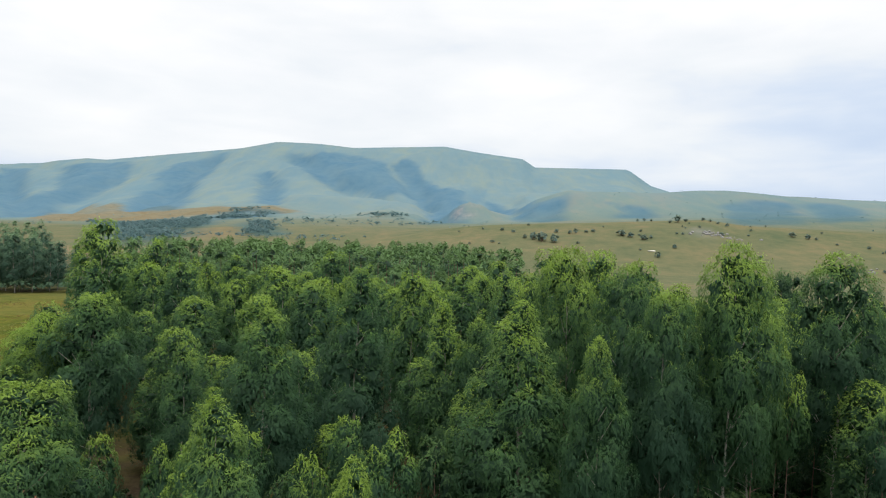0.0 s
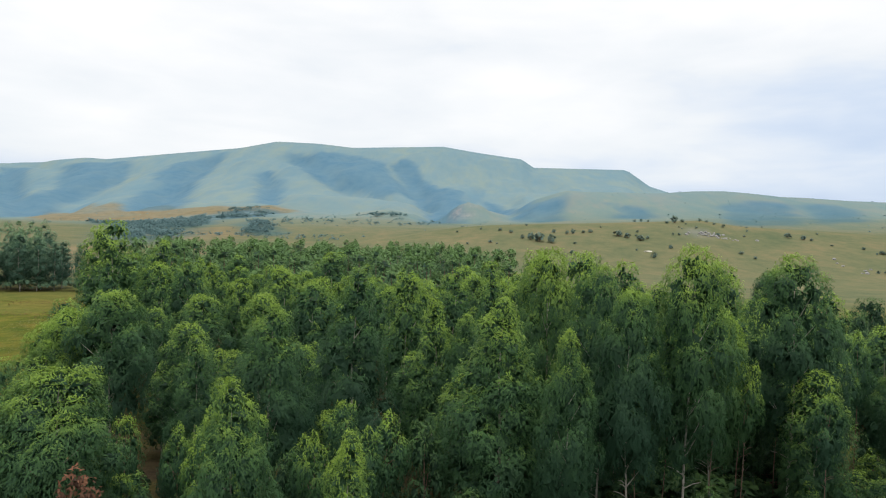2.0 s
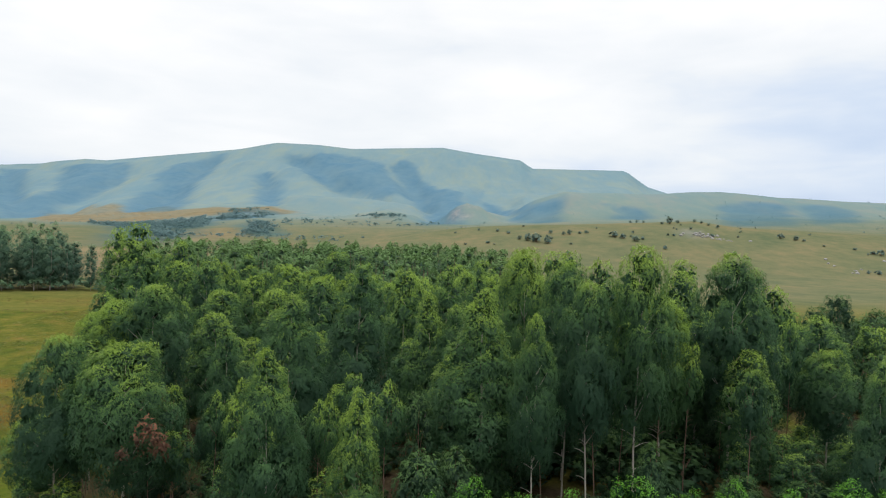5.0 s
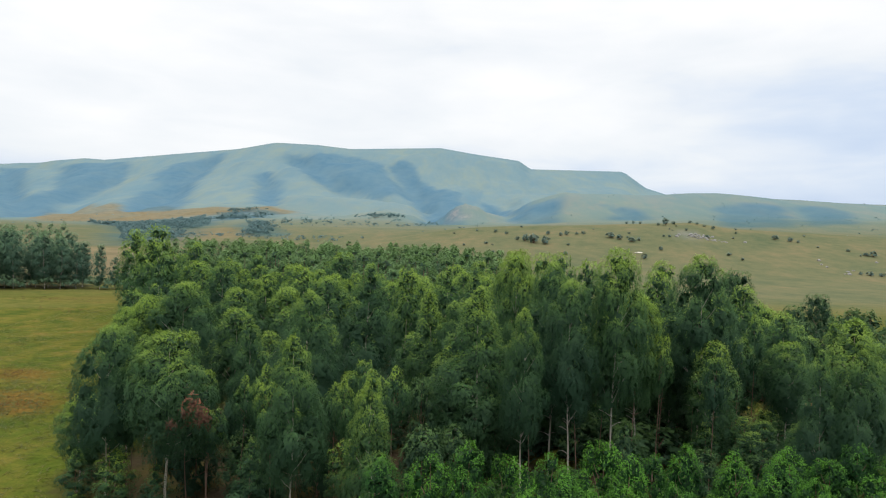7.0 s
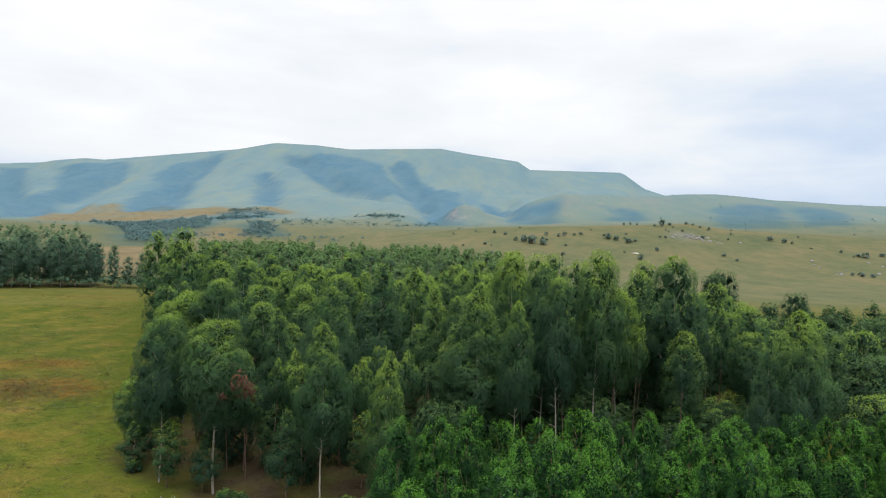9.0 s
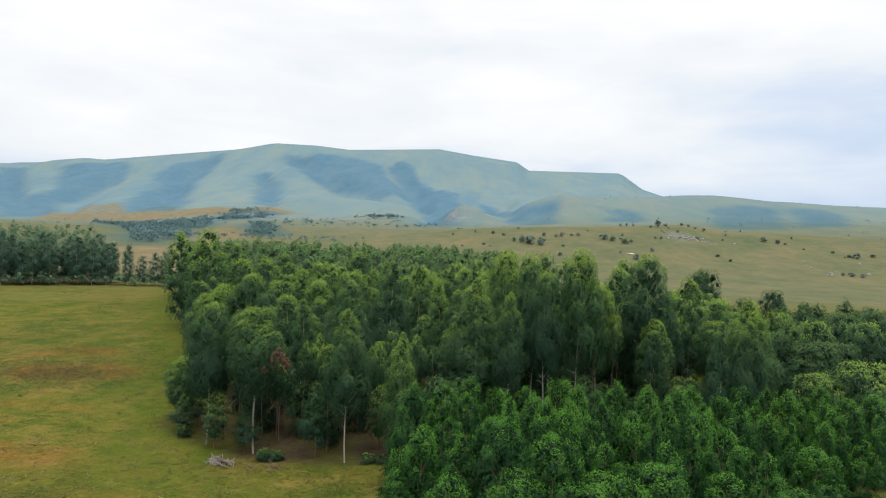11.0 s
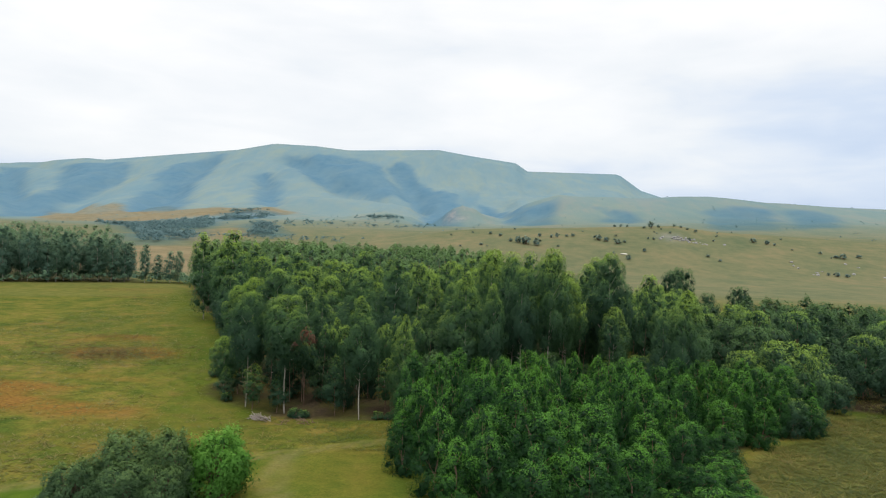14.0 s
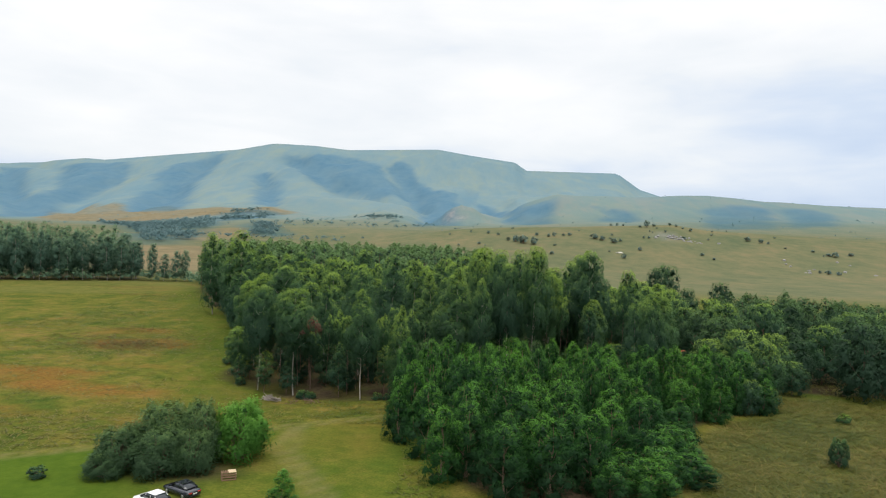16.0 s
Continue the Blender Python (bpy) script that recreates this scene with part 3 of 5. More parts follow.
# understorey trees: dark leaf colour stands in for shade under the grove
SHADED_KINDS = [kind_of_tree("shaded_tree", LEAF_DARK, BARK_RED, *a, H=9.0, R=3.0) for a in (
    (21, shape_egg, .06, 26, 2600, .36), (22, shape_column, .06, 28, 2600, .36))]
BROAD = [kind_of_tree("broad_tree", leaf, BARK_RED, *a, H=14.0, R=5.0, lobe=.36, own=.8) for leaf, a in (
    (LEAF_DARK, (26, shape_egg, .08, 40, 4200, .44)), (LEAF_DARK, (27, shape_dome, .10, 38, 4200, .44)), (LEAF_DARK, (28, shape_cone, .06, 40, 4200, .44)),
    (LEAF_GUM, (29, shape_dome, .14, 38, 4600, .42)), (LEAF_GUM, (30, shape_egg, .12, 40, 4600, .42)))]
BACK = [kind_of_tree("gum", LEAF_GUM, BARK, *a, lobe=.48, own=.6) for a in (
    (41, shape_cone, .26, 26, 3600, .42), (42, shape_dome, .36, 24, 3600, .42), (43, shape_column, .32, 26, 3600, .42), (44, shape_dome, .42, 24, 3600, .42))]
FAR_KINDS = [kind_of_tree("far_tree", LEAF_HAZED, BARK, *a, lobe=.44, own=.6) for a in ((24, shape_dome, .16, 30, 3200, .46), (25, shape_dome, .26, 26, 3200, .46), (26, shape_column, .14, 28, 3200, .46))]
EDGE = [kind_of_tree("edge_gum", LEAF_GUM, BARK, *a) for a in ((15, shape_dome, .14, 34, 4200, .40), (16, shape_column, .12, 36, 4200, .40))]


# ---------------------------------------------------------------- the eucalyptus grove
GUM_LABELS = ("tall slender eucalyptus with a pointed leafy crown", "tall eucalyptus with pale trunk and pointed crown", "eucalyptus with a rounded billowing green crown",
              "tall narrow eucalyptus with foliage all up its stem", "eucalyptus with bare pale trunk and rounded crown", "tall eucalyptus with a narrow heavy crown")
CONE, CONE2, DOME, COLUMN, BALL, COLUMN2 = range(6)
GUMS = [  # x, y, height, crown radius, form
    (-40.4, 23.1, 9.6, 2.7, DOME), (-34.4, 17.4, 18.5, 3.3, COLUMN), (-27.2, 15.4, 18.3, 4.6, BALL), (-25, 32.6, 18, 3.3, CONE), (-14, 11.2, 19, 3.2, CONE2),
    (-17.2, 29.5, 21.6, 4.4, CONE2), (-6.7, 10.7, 16.4, 2.7, CONE), (3, 31, 22.8, 5.7, CONE), (7.9, 23.4, 21.2, 2.7, CONE2), (13.5, 26.4, 24.2, 3.1, COLUMN),
    (12.2, 32.5, 25.9, 3.3, COLUMN2), (18.6, 28.5, 27.9, 3.7, COLUMN2), (7.9, 40.5, 27.1, 3.6, COLUMN),
]
GUMS += [
    (13.4, 50.8, 26.8, 3.6, COLUMN), (2.7, 48.6, 24.6, 3.6, CONE2), (23, 34, 22.4, 3.2, COLUMN), (33.6, 60.6, 26.1, 3.8, DOME), (28.8, 49, 24.8, 3.8, COLUMN2), (31.8, 37.3, 27.4, 4.4, COLUMN2),
    (44.4, 56, 22.8, 3.7, DOME), (43.2, 37.6, 16.7, 3.4, BALL), (41.1, 20.4, 21.6, 4.7, CONE2), (47.4, 49.2, 19.6, 3.6, DOME), (40, 27.4, 9, 2.8, CONE), (36.6, 18.2, 18.6, 2.7, CONE), (39.2, 16.4, 19.1, 2.6, CONE2),
    (-59.8, 82.7, 29, 5.6, DOME), (-79.5, 116, 28, 5.2, DOME), (-70, 104, 25, 4.6, DOME), (-35, 35.8, 21.6, 4.5, BALL), (-39.6, 36.6, 19.6, 3.8, DOME), (-43.6, 39.5, 17.6, 3.4, DOME),
]
GUMS += [
    (-52.8, 70, 23, 3.4, CONE2), (-50, 80.4, 22.3, 4.2, DOME), (-41.8, 60.7, 17.2, 2.9, BALL), (-36.6, 64.6, 18.6, 4.5, BALL), (-58.5, 99.6, 25.6, 4.4, DOME), (-33.8, 90.5, 22, 4.4, DOME), (-50.6, 55, 18.5, 3.6, DOME), (-44.7, 78.7, 22.5, 3.8, DOME),
    (-11, 38, 24.6, 4.7, CONE), (-27.4, 110, 24.2, 5, DOME), (-7.8, 60, 23.2, 4, DOME), (-1.3, 75, 23.4, 4, CONE2), (-3.5, 45, 21.5, 3.7, CONE), (-30.2, 82.5, 21.7, 4, DOME), (-31.3, 74, 18.4, 4.4, BALL), (-23.2, 72, 20.6, 4.2, DOME),
    (.3, 43.5, 19.8, 3.4, CONE2), (-31, 45, 17.5, 3.6, BALL), (-49.8, 95, 22.6, 4, CONE2), (-46.7, 110, 20.5, 3.8, DOME), (-51, 121, 22.4, 4, DOME), (-18, 95, 22.6, 4, CONE), (-11.2, 71.7, 20.2, 3.8, DOME), (.5, 103.9, 22.6, 4, DOME), (5.3, 112, 23.4, 4, DOME), (11.6, 82, 26.4, 3.8, DOME), (20.5, 84, 26.4, 3.8, COLUMN), (24, 74, 25.2, 3.8, DOME),
]


def plant_grove():
    rng = np.random.default_rng(7)
    for x, y, high, wide, form in GUMS:
        stock = CLOSE if y < 44 else MIDDLE if y < 68 else BACK
        form2 = form if y < 44 else (0, 0, 1, 2, 3, 2)[form]
        if x < -55:
            stock, form2 = EDGE, form % 2
        put_tree("eucalyptus_tree", stock[form2], x, y, high - float(land(x, y)), wide * 1.05, rng.uniform(0, 360), GUM_LABELS[form], "eucalyptus grove", rng.uniform(-1.2, 1.2))
    known = np.array([g[:3] for g in GUMS])
    spots = [tuple(k[:2]) for k in known]
    line = [(-41, 33), (-43, 40), (-67, 98), (-84, 136), (-118, 214)]
    for (ax, ay), (bx, by) in zip(line, line[1:]):
        for k in np.arange(0, 1, 5.2 / math.hypot(bx - ax, by - ay)):
            x, y = ax + (bx - ax) * k + rng.uniform(.8, 2.6), ay + (by - ay) * k + rng.uniform(-1, 1)
            if min(math.hypot(x - a, y - b) for a, b in spots) > 3.2:
                put_tree("eucalyptus_tree", EDGE[int(rng.integers(0, 2))], x, y, rng.uniform(12, 19), rng.uniform(2.6, 3.5), rng.uniform(0, 360), "eucalyptus leafy almost to the ground at the grove's edge", "eucalyptus grove", rng.uniform(-1.5, 1.5))
                spots.append((x, y))
    for row in range(400):
        yy = 10.5 + row * 6.9
        if yy > 118:
            break
        for col in np.arange(-90, 60, 6.9):
            x, y = col + rng.uniform(-1.7, 1.7) + (row % 2) * 2.8, yy + rng.uniform(-1.7, 1.7)
            q, _ = to_line(np.array([x]), np.array([y]), GROVE + GROVE[:1])
            if not inside(np.array([x]), np.array([y]), GROVE)[0] or q[0] < 1.5 or min(math.hypot(x - a, y - b) for a, b in spots) < 3.9:
                continue
            if to_line(np.array([x]), np.array([y]), [(39, 26), (65, 73.5)])[0][0] < 4.2:
                continue
            w = 1 / (np.hypot(known[:, 0] - x, known[:, 1] - y) ** 2 + 4)
            high = float((w * known[:, 2]).sum() / w.sum())
            if y < 31 and (y < (20 if x > 4 else 14.5) or rng.random() < (.3 if x > 4 else .1)):
                continue
            high *= rng.uniform(.28, .42) if y < 31 and x > 4 else rng.uniform(.34, .56) if y < 31 else rng.uniform(.5, .74) if y < 48 and x < 4 else rng.uniform(.6, .84) if y < 68 else rng.uniform(.76, .96)
            form = int(rng.integers(0, 4))
            if y < 31:
                put_tree("understorey_tree", SHADED_KINDS[form % 2], x, y, high, rng.uniform(2.4, 3.2), rng.uniform(0, 360), "dark bushy young tree in the shade of the grove", "undergrowth", rng.uniform(-1.5, 1.5), H=9.0, R=3.0)
                spots.append((x, y))
                continue
            stock = MIDDLE if y < 56 else BACK
            put_tree("eucalyptus_tree", stock[form], x, y, high, rng.uniform(2.7, 3.7), rng.uniform(0, 360), GUM_LABELS[(0, 2, 3, 4)[form]], "eucalyptus grove", rng.uniform(-1.5, 1.5))
            spots.append((x, y))


plant_grove()


def far_wood(name, label, poly, spacing, low, high, seed, leaf, skip=None, n_leaf=560, size=.85, base=.36, clump=9, wide=1.0):
    """Distant plantation: many small trees in one mesh."""
    rng = np.random.default_rng(seed)
    wood, crown = Soup(), Soup()
    xs, ys = [p[0] for p in poly], [p[1] for p in poly]
    for y in np.arange(min(ys), max(ys), spacing):
        for x in np.arange(min(xs), max(xs), spacing):
            px, py = x + rng.uniform(-.4, .4) * spacing, y + rng.uniform(-.4, .4) * spacing
            if not inside(np.array([px]), np.array([py]), poly)[0] or (skip and skip(px, py)):
                continue
            z, h = float(land(px, py)), rng.uniform(low, high)
            r = rng.uniform(2.8, 4.4) * wide
            tube(wood, [(px, py, z - .1), (px + .2, py, z + h * .5), (px, py, z + h * .9)], [.2, .15, .05], 4)
            n = clump
            s = (np.arange(n) + .5) / n
            a = np.arange(n) * 2.4 + rng.uniform(0, 6)
            reach = r * shape_dome(s) * rng.uniform(.35, .8, n)
            C = np.stack([px + np.cos(a) * reach, py + np.sin(a) * reach, z + h * (base + (.95 - base) * s)], -1)
            C[-1] = (px, py, z + h - r * .95)
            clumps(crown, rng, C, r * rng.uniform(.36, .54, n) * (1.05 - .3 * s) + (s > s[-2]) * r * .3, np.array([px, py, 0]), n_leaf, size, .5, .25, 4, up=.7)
    root = tagged(new(name), label, "trees", kind="stuff")
    for part_name, soup, m in (("trunk", wood, BARK_RED), ("crown", crown, leaf)):
        ob = new(part_name, soup.mesh(name + "_" + part_name, [m]))
        ob.parent = root


far_wood("distant_plantation", "dense eucalyptus plantation stretching away across the valley", [(-70, 116), (10, 116), (14, 150), (8, 330), (-118, 330), (-122, 215), (-86, 134)], 7.4, 17, 26, 61, LEAF_GUM_HAZED, n_leaf=520, size=.8)


# ---------------------------------------------------------------- the young plantation stand
def young_kinds():
    kinds = []
    for seed, shape, base in ((31, shape_egg, .02), (32, shape_egg, .0), (33, shape_column, .0), (34, shape_cone, .0)):
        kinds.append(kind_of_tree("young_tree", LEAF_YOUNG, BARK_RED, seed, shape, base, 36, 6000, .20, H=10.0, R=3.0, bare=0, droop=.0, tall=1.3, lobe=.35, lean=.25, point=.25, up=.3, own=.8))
    return kinds


YOUNG = young_kinds()


YOUNG_TREES = [  # x, y, height, crown radius of the trees that stand out
    (-4.8, -.9, 12.8, 2.6), (-5.5, -5.4, 11.4, 2.5), (-5.2, -10.5, 8.4, 2.3), (-1.6, .6, 12.4, 2.6), (1.5, 3.2, 12.8, 2.6), (4.5, -16, 12.9, 3.3), (-.8, -22.2, 9.9, 3.0), (9.4, -25, 10.6, 3.6), (4.4, -28.8, 9.4, 3.1),
    (8.6, -18, 12.1, 3.2), (1.6, -31, 9, 2.8), (8.8, -31.6, 9.2, 3.0), (17.4, -19.5, 10.6, 3.6), (13, -22, 10.8, 3.2), (8.7, -35.4, 8.6, 3.0), (29.9, 10.2, 11.2, 2.8), (24.8, -13.6, 8.2, 3.2), (38.5, -3.3, 8, 3.4),
    (34.3, 5.2, 10.7, 3.0), (24, -17, 5.2, 2.6), (33, -6, 5.4, 2.8), (13, -30, 8.6, 3.2), (-4.6, -16, 7.8, 2.4), (-3, -12, 11, 2.6), (20, -12, 10.6, 3.4), (29, -5, 9, 3.2), (46, 1.5, 7.6, 2.8),
]


def plant_stand():
    rng = np.random.default_rng(17)
    label, group = "bushy bright green young plantation tree leafy to the ground", "young plantation"
    spots = []
    for x, y, high, wide in YOUNG_TREES:
        put_tree("young_tree", YOUNG[int(rng.integers(0, 4))], x, y, high, wide, rng.uniform(0, 360), label, group, rng.uniform(-2, 2), H=10.0, R=3.0)
        spots.append((x, y, wide))
    for row, y in enumerate(np.arange(-38, 24, 3.6)):
        for x in np.arange(-10, 62, 3.6):
            px, py = x + rng.uniform(-.9, .9) + (row % 2) * 1.6, y + rng.uniform(-.9, .9)
            pt = np.array([px]), np.array([py])
            q, _ = to_line(*pt, STAND + STAND[:1])
            near = py < -10
            if not inside(*pt, STAND)[0] or q[0] < 1.2 or min(math.hypot(px - a, py - b) - .42 * w for a, b, w in spots) < (1.9 if near else 1.7):
                continue
            low = py < -12 and (px - 16) * 29 - (py + 38) * 20 > 0     # a lower, bushier fringe
            high = 8.6 + 3.4 * float(smooth(0, 6, q[0])) - .05 * max(px - 10, 0) + .03 * (py + 10)
            high *= rng.uniform(.42, .58) if low else rng.uniform(.62, .92) if near else rng.uniform(.76, 1.06)
            wide = rng.uniform(2.4, 3.3) if near else rng.uniform(2.0, 2.8)
            put_tree("young_tree", YOUNG[int(rng.integers(0, 4))], px, py, high, wide, rng.uniform(0, 360), label, group, rng.uniform(-2, 2), H=10.0, R=3.0)
            spots.append((px, py, wide))


plant_stand()


# ---------------------------------------------------------------- woods at the sides
def plant_right():
    rng = np.random.default_rng(27)
    kinds = BROAD + BROAD[4:]
    named = [(66.5, 50.5, 16.2, 4.8, 4), (73.5, 46.5, 16.8, 4.8, 4), (87, 62, 16, 5, 1), (99.5, 138, 17, 5, 0), (89, 166, 22, 6, 0), (80, 150, 21, 5, 1), (70.5, 25.6, 7, 3, 5), (58.8, 22.6, 13.4, 5.2, 4), (53.4, 25, 11, 4.2, 4), (63.4, 22.5, 11, 4.2, 4), (56, 16, 8.6, 3.6, 5), (54, 8, 6.3, 2.4, 5), (58.3, 9.8, 4.6, 2.2, 5), (69, 30.6, 11.8, 4.2, 4), (59.6, 50, 14, 4.6, 1), (84, 40, 13, 5, 4), (97, 52, 15, 5.5, 3), (112, 60, 15, 5, 4),
             (60, 84, 15, 4.5, 3), (67, 87, 14, 5, 4), (54, 76, 16, 4, 3), (72, 93, 14, 5, 0), (62, 96, 16, 5, 3), (53, 89, 17, 4.5, 4), (48, 71, 18, 4, 3), (57, 104, 17, 5, 4), (68, 108, 15, 5, 1), (63, 118, 17, 5, 3), (47, 82, 17, 4, 4)]
    spots = []
    for x, y, h, r, k in named:
        put_tree("broadleaf_tree", kinds[k], x, y, h, r, rng.uniform(0, 360), "broad bushy green tree at the wood's edge", "wood beside the field", H=14.0, R=5.0)
        spots.append((x, y))
    for y in np.arange(66, 132, 7.5):      # trees that close the gap behind the grove
        for x in np.arange(44, 78, 7.5):
            px, py = x + rng.uniform(-2, 2), y + rng.uniform(-2, 2)
            if min(math.hypot(px - a, py - b) for a, b in spots) < 4.5 or math.hypot(px - 65, py - 73.5) < 6 or (py < 74 and px > 56) or inside(np.array([px]), np.array([py]), GROVE)[0]:
                continue
            put_tree("broadleaf_tree", kinds[(3, 4, 0)[int(rng.integers(0, 3))]], px, py, rng.uniform(12, 17), rng.uniform(3.6, 4.8), rng.uniform(0, 360), "broad bushy green tree at the wood's edge", "wood beside the field", H=14.0, R=5.0)
            spots.append((px, py))
    for y in np.arange(26, 170, 8.5):
        for x in np.arange(52, 220, 8.0):
            px, py = x + rng.uniform(-2.5, 2.5), y + rng.uniform(-2.5, 2.5)
            if not inside(np.array([px]), np.array([py]), WOOD_RIGHT)[0] or min(math.hypot(px - a, py - b) for a, b in spots) < 5.5 or math.hypot(px - 64, py - 74) < 4 or to_line(np.array([px]), np.array([py]), [(39, 26), (65, 73.5)])[0][0] < 5.2:
                continue
            if py > 78 or px > 118:
                continue
            put_tree("broadleaf_tree", kinds[(0, 1, 2, 0, 3)[int(rng.integers(0, 5))]], px, py, rng.uniform(11.5, 16.5), rng.uniform(4.6, 6.2), rng.uniform(0, 360), "dark green bushy tree in a dense wood", "wood beside the field", H=14.0, R=5.0)
            spots.append((px, py))


plant_right()
far_wood("wood_beyond", "dense dark green broadleaf wood on the valley floor", [(72, 80), (118, 78), (120, 30), (150, 30), (230, 70), (210, 140), (110, 160), (95, 120)], 9.0, 9, 14, 63, LEAF_DARK, n_leaf=620, size=.8, base=.12, wide=1.4)
far_wood("far_grove", "tall dark eucalyptus grove across the grass field", [(-232, 236), (-190, 262), (-205, 300), (-300, 330), (-330, 250)], 8.5, 22, 30, 62, LEAF_HAZED, n_leaf=480, size=.8, base=.2)


def plant_left_edge():
    rng = np.random.default_rng(37)
    for x, y, h in ((-160.5, 248, 20.5), (-156, 252, 15), (-150, 254, 17), (-146.5, 257, 17.5)):
        put_tree("eucalyptus_tree", FAR_KINDS[int(rng.integers(0, 3))], x, y, h, rng.uniform(3.0, 4.0), rng.uniform(0, 360), "tall eucalyptus at the edge of a far grove", "far grove edge")
    for row in range(3):
        for k in np.arange(0, 1.0001, 1 / 13):
            x, y = -238 + 68 * k - row * 3.4 + rng.uniform(-1.6, 1.6), 208 + 40 * k + row * 7 + rng.uniform(-2, 2)
            high = (28.5 - 4 * k) * rng.uniform(.72, 1.06)
            if rng.random() < .1:
                continue
            put_tree("eucalyptus_tree", FAR_KINDS[int(rng.integers(0, 3))], x, y, high, rng.uniform(3.8, 6.2), rng.uniform(0, 360), "tall dark eucalyptus in the grove across the field", "far grove edge", rng.uniform(-2, 2))


plant_left_edge()


# ---------------------------------------------------------------- undergrowth along the grove's edges
def bush_mesh(name, leaf, seed, n_clump, n_leaf, size, up=.38, bark=BARK_RED, rough=.2):
    """A rounded shrub 2 m high and 2 m across: stems, and a leafy mass down to the ground."""
    rng = np.random.default_rng(seed)
    wood, crown = Soup(), Soup()
    C, Rc = [], []
    for i in range(n_clump):
        a, h = i * 2.4 + rng.uniform(-.4, .4), (i + .5) / n_clump
        reach = .72 * math.sqrt(max(0, 1 - (h * 1.05 - .25) ** 2 * 1.3)) * rng.uniform(.55, 1)
        c = np.array([math.cos(a) * reach, math.sin(a) * reach, .25 + 1.45 * h])
        C.append(c)
        Rc.append(rng.uniform(.2, .42) * (1.1 - .35 * h))
        if i % 2 == 0:
            tube(wood, [(0, 0, -.05), c * np.array([.4, .4, .5]), c], [.05, .035, .012], 5)
    clumps(crown, rng, C, Rc, np.zeros(3), n_leaf, size, .25, .28, up=up, tall=1.15, rough=rough)
    return wood.mesh(name + "_stems", [bark]), crown.mesh(name + "_leaves", [leaf])


def put_bush(name, meshes, x, y, high, wide, turn, label, category="bush", group=""):
    root = new(name)
    root.matrix_basis = pose(x, y, float(land(x, y)), 0, 0, turn) @ Matrix.Diagonal((wide, wide, high / 2, 1))
    tagged(root, label, category, group)
    for part_name, me in zip(("stem", "foliage"), meshes):
        new(part_name, me).parent = root
    return root


BUSH_GUM = [bush_mesh("gum_bush", LEAF_GUM, s, 22, 2400, .13, rough=.3) for s in (71, 72)]
BUSH_DARK = [bush_mesh("dark_bush", LEAF_DARK, s, 14, 600, .26, rough=.4) for s in (73, 74)]
SAPLING = [kind_of_tree("sapling", LEAF_GUM, BARK_RED, s, f, .2, 30, 3400, .38, bare=0, droop=.5) for s, f in ((81, shape_cone), (82, shape_dome))]


